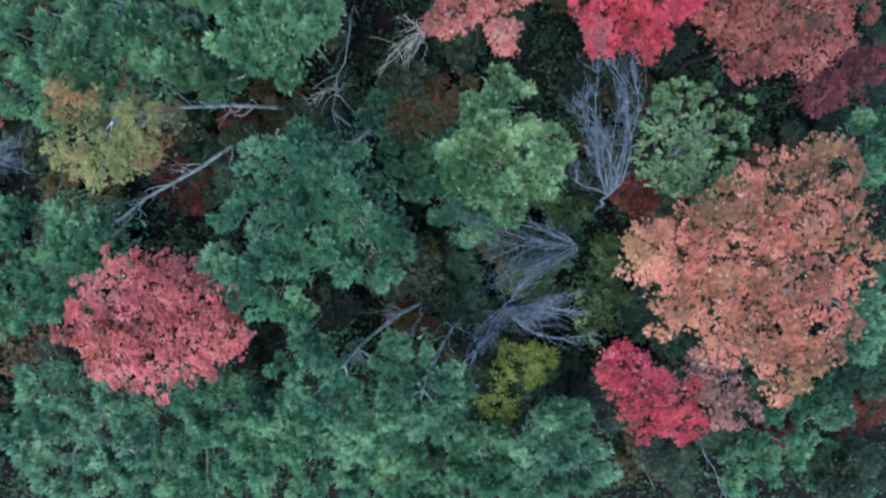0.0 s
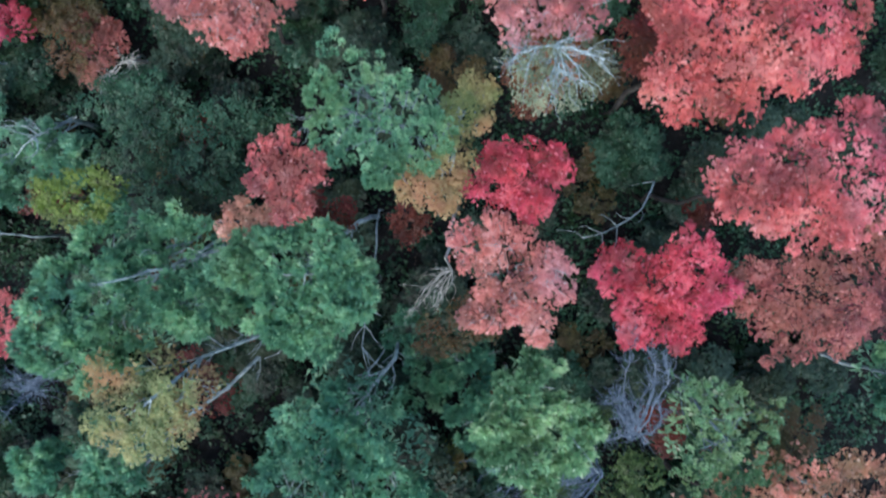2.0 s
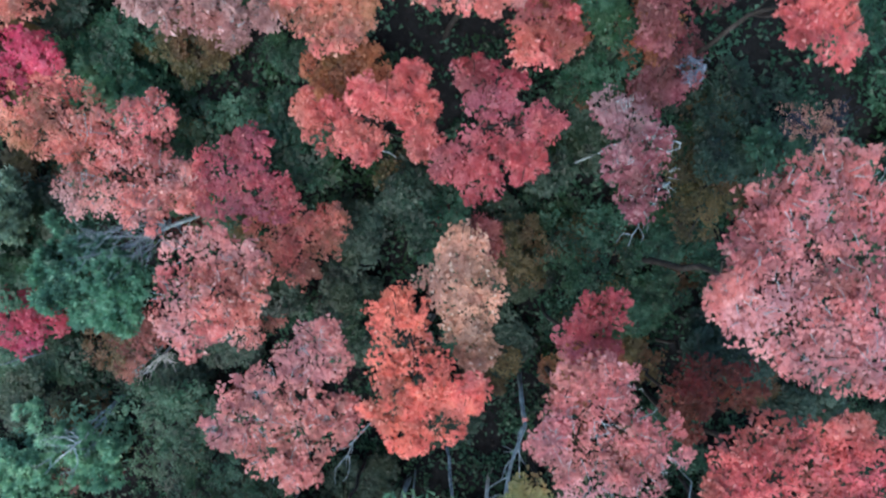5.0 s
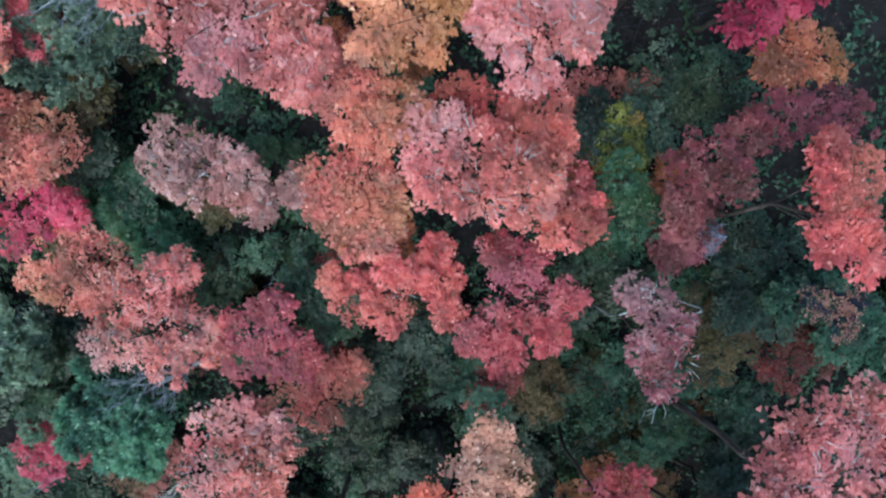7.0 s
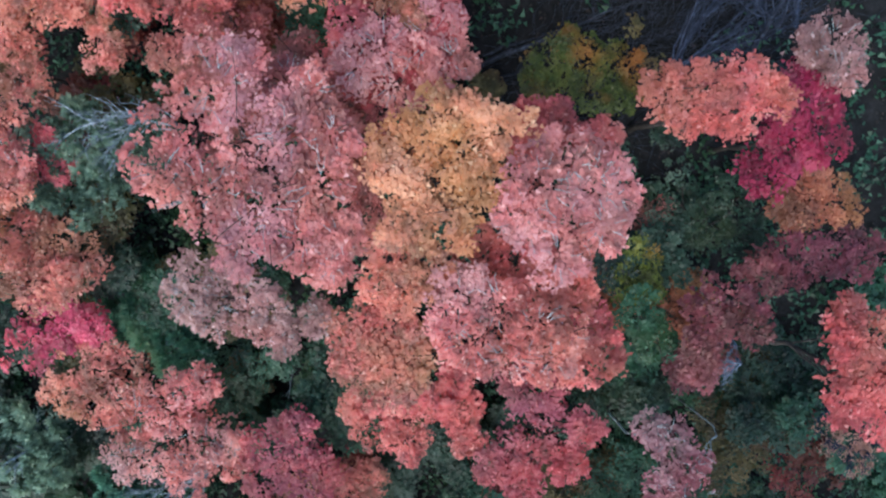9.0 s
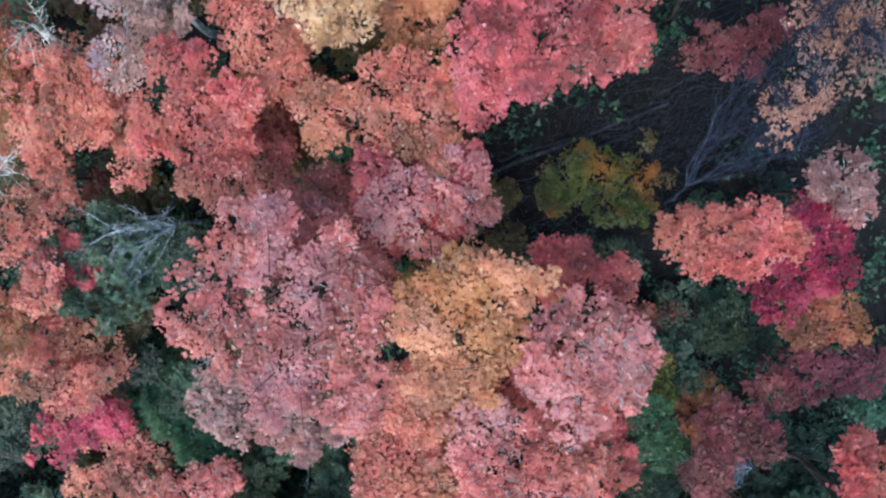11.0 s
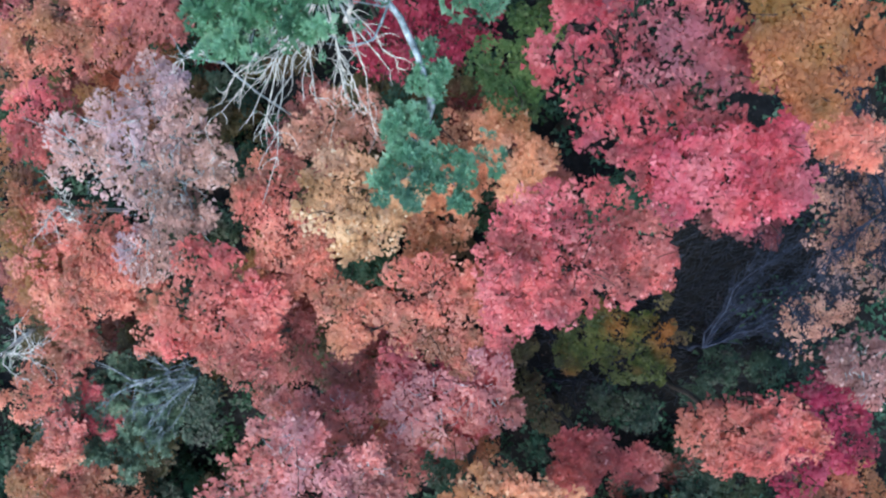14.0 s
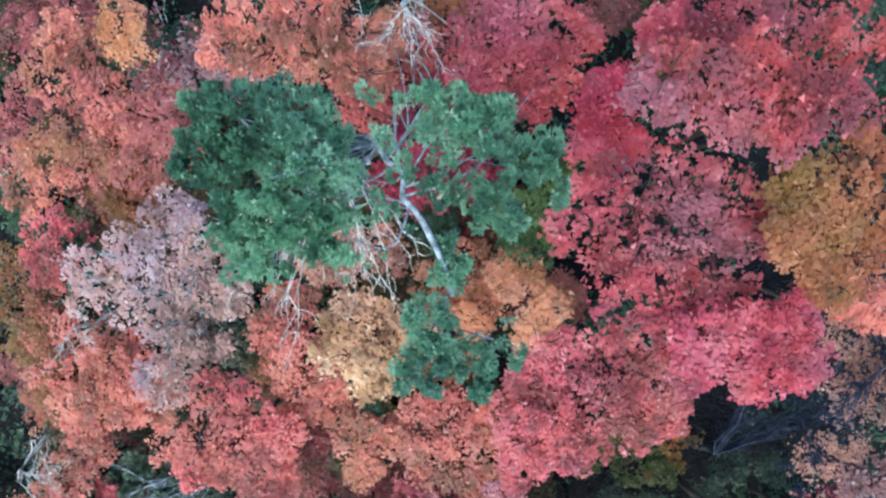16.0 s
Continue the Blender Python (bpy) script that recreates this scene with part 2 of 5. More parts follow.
def make_ground():
    fine = np.arange(-60, 60.1, 1.2)
    xs = np.concatenate([[-1500, -600, -250, -120], fine, [120, 250, 600, 1500]])
    ys = np.concatenate([[-1500, -600, -250, -120], np.arange(-60, 120.1, 1.2), [180, 300, 600, 1500]])
    gx, gy = np.meshgrid(xs, ys)
    gz = ground_z(gx, gy) + hump(gx, gy)
    w, h = len(xs), len(ys)
    i = (np.arange(h - 1)[:, None] * w + np.arange(w - 1)[None, :]).ravel()
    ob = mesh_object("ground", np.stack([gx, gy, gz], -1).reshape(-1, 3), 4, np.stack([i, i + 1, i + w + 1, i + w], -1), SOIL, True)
    return tagged(ob, "forest floor of leaf mould on a slope, darkened as in shade", "ground", kind="structure")


make_ground()


# ---- trees: shared builders ----
def leaflets(centre, normal, length, width, rng):
    """Three-cornered leaves at the centres, each with a random turn about its normal."""
    n = normal / (np.linalg.norm(normal, axis=1, keepdims=True) + 1e-9)
    a = np.cross(n, rng.normal(size=n.shape))
    a /= np.linalg.norm(a, axis=1, keepdims=True) + 1e-9
    b = np.cross(n, a)
    L, W = length[:, None] * 0.5, width[:, None] * 0.5
    return np.stack([centre - a * L * 0.8 - b * W, centre - a * L * 0.8 + b * W, centre + a * L * 1.2], 1).reshape(-1, 3)


def wave(p, s):
    """A cheap smooth noise in -1..1."""
    return (np.sin(p[:, 0] * 2.1 + s) * np.cos(p[:, 1] * 2.3 - s) + np.sin(p[:, 0] * 4.7 - 1.7 * s + p[:, 2] * 2) * np.cos(p[:, 1] * 4.1 + s + p[:, 2])) * 0.5


def shell(lobes, rng, per_m2, squash, thick):
    """Points over the upper shells of the lobes, with the way outward; none deep inside a neighbour."""
    pts, outs = [], []
    L = np.array(lobes)
    for i, (x, y, z, r) in enumerate(lobes):
        n = max(8, int(per_m2 * 3.6 * r * r))
        u = rng.normal(size=(n, 3))
        u /= np.linalg.norm(u, axis=1, keepdims=True)
        u[:, 2] = np.where(u[:, 2] < -0.25, -u[:, 2], u[:, 2])
        rad = r * (1 - thick * rng.random(n) ** 1.5) * (1 + 0.24 * wave(u * 2.2, x + y + i) + 0.15 * wave(u * 5.0, x - y))
        p = np.stack([x + u[:, 0] * rad, y + u[:, 1] * rad, z + u[:, 2] * rad * squash], 1)
        keep = np.ones(n, bool)
        for j, (X, Y, Z, R) in enumerate(L):
            if j != i and (X - x) ** 2 + (Y - y) ** 2 < (R + r) ** 2:
                d = (p - (X, Y, Z)) / (1, 1, squash)
                keep &= (d ** 2).sum(1) > (0.72 * R) ** 2
        pts.append(p[keep])
        outs.append(u[keep])
    return np.concatenate(pts), np.concatenate(outs)


def broken(lobes, rng, many=8):
    """Each lobe as a handful of smaller heads of foliage, so that the outline is uneven and has bays."""
    out = []
    for x, y, z, r in lobes:
        if r < 0.55:
            out.append((x, y, z, r))
            continue
        out.append((x, y, z, r * 0.54))
        turn = rng.random() * 6.28
        for k in range(many):
            a = turn + k * 6.28 / many + rng.normal() * 0.3
            d = r * (0.45 + 0.46 * rng.random())
            q = r * (0.22 + 0.2 * rng.random())
            out.append((x + d * math.cos(a), y + d * math.sin(a), z + r * (0.36 * rng.random() - 0.2), q))
    return out


def skirt(lobes):
    """The lower, inner storey of a crown under its lobes."""
    return [(x * 0.85, y * 0.85, max(z - 1.3 * r, 0.5), r * 0.8) for x, y, z, r in lobes if r > 0.7 and z > 2.5]


def rim(c, lobes):
    """How far out each point lies: 0 over the middle of a lobe, 1 at the crown's outer edge."""
    e = np.full(len(c), 9.0)
    for x, y, z, r in lobes:
        e = np.minimum(e, np.hypot(c[:, 0] - x, c[:, 1] - y) / r)
    return e


def field(p, scale, seed):
    """Smooth value noise in -1..1 at the points."""
    q = np.asarray(p, float) * scale + seed * 17.31
    i = np.floor(q).astype(np.int64)
    f = q - i
    f = f * f * (3 - 2 * f)

    def corner(a, b, c):
        h = (i[:, 0] + a) * 73856093 ^ (i[:, 1] + b) * 19349663 ^ (i[:, 2] + c) * 83492791
        h = (h ^ (h >> 13)) * 1274126177 & 0x7FFFFFFF
        return (h ^ (h >> 16)) % 4096 / 2047.5 - 1

    out = 0
    for a in (0, 1):
        for b in (0, 1):
            for c in (0, 1):
                w = (f[:, 0] if a else 1 - f[:, 0]) * (f[:, 1] if b else 1 - f[:, 1]) * (f[:, 2] if c else 1 - f[:, 2])
                out = out + w * corner(a, b, c)
    return out


def leaf_crown(parent, material, lobes, seed, clumps=7.6, per=15, size=0.125, spread=0.3, thin=0.0, squash=0.7, thick=0.3):
    """A crown of small leaves in loose sprays over the lobes, pierced by pits where it thins, with a coarser storey below."""
    rng = np.random.default_rng(seed)
    c, u = shell(broken(lobes, rng), rng, clumps, squash, thick)
    edge = rim(c, lobes)
    bays = field(c, 0.75, seed) + 0.6 * field(c, 1.7, seed + 3)
    keep = bays + 0.12 * rng.normal(size=len(c)) > -0.85 + 0.35 * thin + 2.0 * np.clip(edge - 0.78, 0, 0.5)
    c, u, edge = c[keep], u[keep], edge[keep]
    n = len(c)
    way = u * 0.32 + (0, 0, 0.95) + rng.normal(size=(n, 3)) * 0.1
    way /= np.linalg.norm(way, axis=1, keepdims=True)
    wide = np.repeat(spread * (0.5 + 0.9 * rng.random(n)) * (1 - 0.35 * np.clip((edge - 0.75) / 0.35, 0, 1)), per)
    far, turn = np.sqrt(rng.random(n * per)), rng.random(n * per) * 6.283
    across = np.stack([far * np.cos(turn), far * np.sin(turn), 0 * far], 1)
    w = np.repeat(way, per, 0)
    across[:, 2] = -(across[:, 0] * w[:, 0] + across[:, 1] * w[:, 1]) / w[:, 2] - 0.2 * far ** 2 + 0.13 * rng.normal(size=n * per)
    q = np.repeat(c, per, 0) + across * wide[:, None]
    nor = w + rng.normal(size=(n * per, 3)) * 0.14
    s = size * (0.55 + 0.9 * rng.random(n * per))
    pits = field(q, 2.4, seed + 5) + 0.75 * field(q, 5.2, seed + 7)
    open_part = np.clip(0.02 + thin + 0.9 * field(q, 0.42, seed + 9), 0, 1.2)
    keep = pits > -1.05 + 0.75 * open_part + 0.1 * rng.normal(size=len(q))
    q, nor, s = q[keep], nor[keep], s[keep]
    low = skirt(lobes)
    if low:
        c2, u2 = shell(low, rng, clumps * 3.4, squash, 0.4)
        q = np.concatenate([q, c2])
        nor = np.concatenate([nor, u2 * 0.4 + (0, 0, 1) + rng.normal(size=c2.shape) * 0.2])
        s = np.concatenate([s, 0.16 + 0.1 * rng.random(len(c2))])
    v = leaflets(q, nor, s, s * 0.8, rng)
    ob = mesh_object("crown", v, 3, np.arange(len(v)), material)
    return under(ob, parent)


def needle_crown(parent, material, lobes, seed, tuft=0.42, heads=2.4, per=64, squash=0.65):
    """A pine's crown: rounded tufts of needle bundles at the twig ends, each a small dome, uneven in height, with dark gaps between."""
    rng = np.random.default_rng(seed)
    c, u = shell(broken(lobes, rng), rng, heads, squash, 0.45)
    keep = field(c, 0.8, seed) + 0.25 * rng.normal(size=len(c)) > -0.5
    c, u = c[keep], u[keep]
    n = len(c)
    c[:, 2] += 0.16 * rng.normal(size=n)
    size = np.repeat(tuft * (0.55 + 0.75 * rng.random((n, 1))), per, 0)
    way = rng.normal(size=(n * per, 3))
    way[:, 2] = np.abs(way[:, 2]) * 0.9
    way += np.repeat(u * (0.5, 0.5, 0.2), per, 0)
    way /= np.linalg.norm(way, axis=1, keepdims=True)
    root = np.repeat(c, per, 0) + way * size * (0.25 + 0.5 * rng.random((n * per, 1)))
    side = np.cross(way, rng.normal(size=way.shape) * 0.4 + (0, 0, 1))
    side /= np.linalg.norm(side, axis=1, keepdims=True) + 1e-9
    tip = root + (way + (0, 0, 0.25)) * size * (0.3 + 0.3 * rng.random((n * per, 1)))
    v = np.stack([root - side * size * 0.19, root + side * size * 0.19, tip], 1).reshape(-1, 3)
    low = skirt(lobes)
    if low:
        c2, u2 = shell(low, rng, 14.0, squash, 0.4)
        w = 0.2 + 0.15 * rng.random(len(c2))
        v = np.concatenate([v, leaflets(c2, u2 * 0.5 + (0, 0, 0.8) + rng.normal(size=c2.shape) * 0.4, w * 1.5, w * 0.6, rng)])
    return under(mesh_object("crown", v, 3, np.arange(len(v)), material), parent)


def tube(path, radii, sides):
    """Ring vertices and quad corners of a tapered tube along a path."""
    path, radii = np.asarray(path, float), np.asarray(radii, float)
    d = np.gradient(path, axis=0)
    d /= np.linalg.norm(d, axis=1, keepdims=True) + 1e-9
    ref = np.where(np.abs(d[:, 2:3]) > 0.9, (1.0, 0, 0), (0, 0, 1.0))
    a = np.cross(d, ref)
    a /= np.linalg.norm(a, axis=1, keepdims=True) + 1e-9
    b = np.cross(d, a)
    ang = np.arange(sides) * 2 * np.pi / sides
    ring = path[:, None] + radii[:, None, None] * (np.cos(ang)[None, :, None] * a[:, None] + np.sin(ang)[None, :, None] * b[:, None])
    m = len(path)
    i = np.arange(m - 1)[:, None] * sides + np.arange(sides)[None, :]
    j = np.arange(m - 1)[:, None] * sides + (np.arange(sides)[None, :] + 1) % sides
    f = np.stack([i, j, j + sides, i + sides], -1).reshape(-1, 4)
    return ring.reshape(-1, 3), f


def tubes_object(name, paths, material, parent, sides=6):
    V, Fs, n = [], [], 0
    for path, radii in paths:
        v, f = tube(path, radii, sides)
        V.append(v)
        Fs.append(f + n)
        n += len(v)
    ob = mesh_object(name, np.concatenate(V), 4, np.concatenate(Fs), material, True)
    return under(ob, parent) if parent else ob


def bend(a, b, rng, sag, steps=6):
    """A crooked way from a to b."""
    a, b = np.asarray(a, float), np.asarray(b, float)
    s = np.linspace(0, 1, steps)[:, None]
    d = np.linalg.norm(b - a)
    p = a + (b - a) * s + np.sin(np.pi * s) * rng.normal(size=3) * sag * d
    p[1:-1] += rng.normal(size=(steps - 2, 3)) * 0.012 * d
    return p


def place(name, x, y):
    ob = new(name)
    ob.empty_display_size = 0.3
    ob.location = (x, y, float(ground_z(x, y)))
    return ob


def skeleton_of(parent, lobes, rng, bark, trunk_r, low=0.62, reach=0.8, via=()):
    """Trunk up to the middle of the crown, or along a given way, and a limb to each lobe."""
    L = np.array(lobes)
    w = L[:, 3] ** 2
    mid = (L[:, :3] * w[:, None]).sum(0) / w.sum()
    if via:
        path = np.concatenate([bend((0, 0, -0.3), via[0], rng, 0.02, 4)[:-1], np.array(via)])
    else:
        path = bend((0, 0, -0.3), (mid[0], mid[1], L[:, 2].max()), rng, 0.03, 9)
    m = len(path)
    trunk = tubes_object("trunk", [(path, np.linspace(trunk_r, max(trunk_r * 0.28, 0.06), m))], bark, parent, 8)
    if via:
        for i in range(13):
            f = 0.5 + 0.48 * rng.random()
            j = min(int(f * (m - 1)), m - 2)
            k = path[j] + (path[j + 1] - path[j]) * (f * (m - 1) - j)
            d = (path[j + 1] - path[j]) / np.linalg.norm(path[j + 1] - path[j])
            across = np.array([-d[1], d[0], 0.0]) * (1 if i % 2 else -1)
            e = k + (d * 0.7 + across * (0.4 + 0.5 * rng.random()) + rng.normal(size=3) * (0.2, 0.2, 0.1)) * (0.7 + 1.7 * rng.random())
            way = bend(k, e, rng, 0.17, 6)
            fine = bend(way[3], way[3] + (e - k) * 0.4 + rng.normal(size=3) * 0.25, rng, 0.1, 4)
            tubes_object("branch", [(way, np.linspace(0.036, 0.009, 6)), (bend(way[2], way[2] + (e - k) * 0.45 - across * 0.3 + rng.normal(size=3) * 0.2, rng, 0.1, 4), np.linspace(0.018, 0.006, 4)), (fine, np.linspace(0.016, 0.006, 4))], bark, trunk, 5)
    for x, y, z, r in lobes[:12]:
        s = low + (0.9 - low) * rng.random() if not via else 0.85 + 0.15 * rng.random()
        start = path[int(round(s * (m - 1)))]
        end = np.array([x, y, z + r * (0.1 if not via else -0.3)])
        if np.hypot(x - mid[0], y - mid[1]) > 5:
            start = start + (end - start) * 0.55
        limb = bend(start, start + (end - start) * (reach + 0.15), rng, 0.04, 6)
        forks = [(limb, np.linspace(trunk_r * (0.34 if not via else 0.22), 0.02, 6))]
        for _ in range(4):
            k = limb[3 + rng.integers(0, 3)]
            e = k + rng.normal(size=3) * (r * 0.5, r * 0.5, r * 0.2) + (end - start) * 0.15
            forks.append((bend(k, e, rng, 0.08, 4), np.linspace(0.022, 0.008, 4)))
        tubes_object("limb", forks, bark, trunk, 4)


def maple(colour, x, y, lobes, seed):
    rng = np.random.default_rng(seed)
    thing = place("maple_tree", x, y)
    near = y > 44  # the upper slope, which the camera passes closest
    skeleton_of(thing, lobes, rng, PALE_BARK if colour == "lavender" else BARK, 0.1 + 0.008 * len(lobes))
    leaf_crown(thing, LEAF[colour], lobes, seed, thin={"palepink": 1.0, "fadedred": 0.9, "lavender": 0.45, "mauve": 0.4, "plum": 0.4, "palecoral": 0.12, "pink": 0.12, "dustyrose": 0.25, "tan": 0.25}.get(colour, 0.0), size=0.128 if near else 0.138)
    if colour in ("pink", "palecoral", "lavender", "palepink", "mauve", "dustyrose"):
        twigs = []
        for a, b, c, r in lobes:
            for _ in range(8):
                u = rng.normal(size=3) * (1, 1, 0.3) + (0, 0, 0.7)
                u /= np.linalg.norm(u)
                p = np.array([a, b, c])
                twigs.append((bend(p + u * r * 0.45, p + u * r * (0.8 + 0.25 * rng.random()), rng, 0.1, 3), np.array([0.014, 0.01, 0.005])))
        tagged(tubes_object("twig_haze", twigs, PALE_BARK, thing, 3), kind="stuff")
    return tagged(thing, f"maple tree with {TONES[colour][3]} autumn leaves on a wooded slope", "tree", "autumn maples")


def oak(colour, x, y, lobes, seed, via=()):
    rng = np.random.default_rng(seed)
    thing = place("broadleaf_tree", x, y)
    skeleton_of(thing, lobes, rng, PALE_BARK if via else BARK, 0.1 + 0.008 * len(lobes), reach=0.85, via=via)
    leaf_crown(thing, LEAF[colour], lobes, seed, thin=0.1)
    return tagged(thing, f"broadleaf tree with {TONES[colour][3]} leaves among the maples", "tree", "green broadleaf trees")


def pine(colour, x, y, lobes, seed, via=()):
    rng = np.random.default_rng(seed)
    thing = place("pine_tree", x, y)
    great = len(lobes) > 20 or lobes[0][2] > 12.5
    skeleton_of(thing, lobes, rng, GREY_BARK if great or colour == "sage" else PALE_BARK, 0.095 if great else 0.07 if colour == "sage" else 0.13 + 0.006 * min(len(lobes), 10), reach=0.7 if great else 0.9, via=via)
    needle_crown(thing, LEAF[colour], lobes, seed, tuft=0.2 if great else 0.34 if y > 44 else 0.42, heads=8.0 if len(lobes) > 20 else 2.0 if great else 3.6 if y > 44 else 2.4, per=44 if great else 64)
    return tagged(thing, f"pine tree with {TONES[colour][3]} needles and pale bare limbs", "tree", "pine trees")


def shrub(colour, x, y, lobes, seed, clumps=7.0, per=13, size=0.13):
    rng = np.random.default_rng(seed)
    thing = place("shrub", x, y)
    for a, b, c, r in lobes:
        stem = bend((rng.normal() * 0.1, rng.normal() * 0.1, -0.1), (a, b, c), rng, 0.05, 5)
        tubes_object("stem", [(stem, np.linspace(0.04, 0.01, 5))], BARK, thing, 4)
    leaf_crown(thing, LEAF[colour], lobes, seed, clumps=clumps, per=per, size=size, thin=0.2)
    return tagged(thing, f"understorey shrub with {TONES[colour][3]} leaves on the forest floor", "shrub", "understorey shrubs")


def bare(colour, x, y, lobes, seed, fork=None, haze=1.0, leafy=3.0):
    """A leafless tree: trunk, limbs that fan out from the fork and fine twigs; a few last leaves on some."""
    rng = np.random.default_rng(seed)
    thing = place("bare_tree", x, y)
    L = np.array(lobes)
    bark = {"blue": DEAD_BARK, "white": WHITE_BARK, "pale": PALE_BARK, "dulltan": SLATE_BARK, "dark": SLATE_BARK, "ash": GREY_BARK}.get(colour, PALE_BARK)
    open_form = colour in ("white", "pale")
    mid = L[:, :3].mean(0)
    path = bend((0, 0, -0.3), fork or mid * (0.8, 0.8, 1.0), rng, 0.03, 8)
    trunk = tubes_object("trunk", [(path, np.linspace(0.12, 0.06, 8))], bark, thing, 7)
    twigs = []
    for a, b, c, r in lobes:
        for _ in range(2 if open_form else 3):
            start = path[7] if fork else path[rng.integers(3, 8)]
            end = np.array([a, b, c + (0.95 if colour == "pale" else 0.3) * r]) + rng.normal(size=3) * r * (0.4, 0.4, 0.25)
            limb = bend(start, end, rng, 0.09, 8)
            tubes_object("limb", [(limb, np.linspace(0.042 if colour == "pale" else 0.024 if open_form or colour == "ash" else 0.05 if fork else 0.034, 0.009, 8))], bark, trunk, 5)
            away = (end - start) / (np.linalg.norm(end - start) + 1e-6)
            for _ in range(int(haze * (12 + 10 * r)) if open_form else int(haze * (36 + 24 * r))):
                k = limb[rng.integers(2, 8)]
                e = k + (away + rng.normal(size=3) * ((0.6, 0.6, 0.3) if open_form else (0.38, 0.38, 0.3))) * r * (0.4 + 0.6 * rng.random())
                twigs.append((bend(k, e, rng, 0.14, 5), np.linspace(0.013 if open_form else 0.014, 0.005, 5)))
    tagged(tubes_object("twig_haze", twigs, bark, thing, 3), kind="stuff")
    if colour in ("pale", "dulltan"):
        leaf_crown(thing, LEAF[colour], lobes, seed, clumps=leafy, per=9, thin=0.8, size=0.088)
        return tagged(thing, f"nearly bare tree with pale branches and a few {TONES[colour][3]} leaves", "tree", "bare trees")
    word = {"white": "bleached pale", "dark": "dark slate-grey"}.get(colour, "pale grey" if colour == "ash" else "blue-grey")
    return tagged(thing, f"leafless tree with a haze of {word} twigs", "tree", "bare trees")


def dead_stem(x, y, z, x2, y2, z2, r, seed):
    """A thin dead tree that leans out of the shade, from its foot to its broken tip, with a few crooked side twigs."""
    rng = np.random.default_rng(seed)
    thing = place("dead_stem", x, y)
    g = thing.location.z
    path = np.concatenate([[(0, 0, -0.2)], bend((0, 0, max(z - g, 0.3)), (x2 - x, y2 - y, z2 - g), rng, 0.05, 8)])
    stem = tubes_object("stem", [(path, np.linspace(r, r * 0.35, 9))], PALE_BARK, thing, 6)
    d = path[8] - path[2]
    for i in range(7):
        k = path[rng.integers(4, 9)]
        e = k + d * (0.12 + 0.16 * rng.random()) + np.cross(d, (0, 0, 1)) * rng.choice((-1, 1)) * (0.05 + 0.16 * rng.random()) + rng.normal(size=3) * 0.12
        tubes_object("twig", [(bend(k, e, rng, 0.1, 5), np.linspace(r * 0.4, r * 0.15, 5))], PALE_BARK, stem, 4)
    return tagged(thing, "thin pale dead stem leaning out of the shaded understorey", "dead tree", "dead stems")


# ---- trees ----
pine("deep", -3.85, 5.97, ((-3.43, -3.91, 10.20, 2.40), (-1.08, -3.92, 10.50, 1.85), (-4.73, -6.97, 10.27, 2.40), (-1.90, -6.45, 10.31, 2.66), (-3.46, -9.02, 10.34, 2.12), (0.15, -6.45, 10.39, 2.12), (0.66, -7.47, 10.39, 1.85), (-5.45, -8.24, 10.48, 1.58)), 1, via=((-0.12, -1.69, 6.00), (-1.20, -2.81, 7.50), (-1.94, -4.02, 10.00)))
maple("rosepink", -12.45, -4.60, ((-2.49, 1.04, 10.51, 2.07), (-0.36, 1.58, 10.66, 1.93), (1.06, 0.02, 10.50, 2.21), (-1.52, -1.01, 10.52, 2.35), (0.29, -1.77, 10.58, 2.07), (2.28, -0.96, 10.72, 1.37), (-3.64, -0.20, 10.78, 1.23), (-2.83, -1.69, 10.94, 1.09)), 2)
maple("apricot", 11.05, -1.81, ((-2.33, 0.40, 15.20, 2.06), (-0.37, 1.45, 15.44, 2.04), (2.22, 2.92, 15.17, 2.06), (3.63, 0.84, 15.37, 1.82), (1.86, -0.22, 15.26, 2.51), (-1.26, -1.49, 15.28, 2.16), (0.88, -2.34, 15.26, 2.28), (2.84, -2.29, 15.50, 1.58), (1.66, -3.79, 15.46, 1.36), (3.34, 3.74, 15.34, 1.14), (-3.28, 0.62, 15.52, 1.13)), 3)
maple("crimson", 9.87, -8.59, ((-1.19, 1.23, 8.55, 1.19), (-0.04, 0.09, 8.47, 1.78), (1.31, -0.70, 8.61, 1.48), (1.84, -1.51, 8.71, 1.03), (0.15, -1.20, 8.80, 1.18)), 4)
pine("palegreen", 2.38, 2.50, ((0.11, 1.84, 11.84, 1.53), (-0.35, -0.29, 11.76, 1.92), (1.30, 0.17, 11.94, 1.53), (0.12, -1.26, 11.99, 1.40), (-1.34, 0.13, 12.30, 0.88)), 5)
pine("palegreen", 9.41, 2.75, ((-0.20, 1.31, 13.59, 1.55), (1.12, 0.86, 13.65, 1.55), (-0.43, -0.47, 13.72, 1.42), (1.14, -0.69, 13.71, 1.42), (0.43, -1.36, 13.86, 1.06)), 6)
bare("blue", 9.32, -0.09, ((-3.01, 6.34, 12.62, 0.93), (-3.69, 4.74, 12.69, 1.05), (-2.08, 4.97, 12.68, 1.05), (-2.83, 3.16, 12.59, 0.93)), 7, fork=(-1.32, 1.11, 8.20))
bare("blue", 8.50, -1.76, ((-7.30, 1.54, 8.92, 1.34), (-5.95, -0.06, 8.99, 1.48), (-6.48, -1.41, 9.02, 1.07), (-4.89, 1.27, 8.95, 1.34)), 8, fork=(-1.65, 0.25, 6.50), haze=0.35)
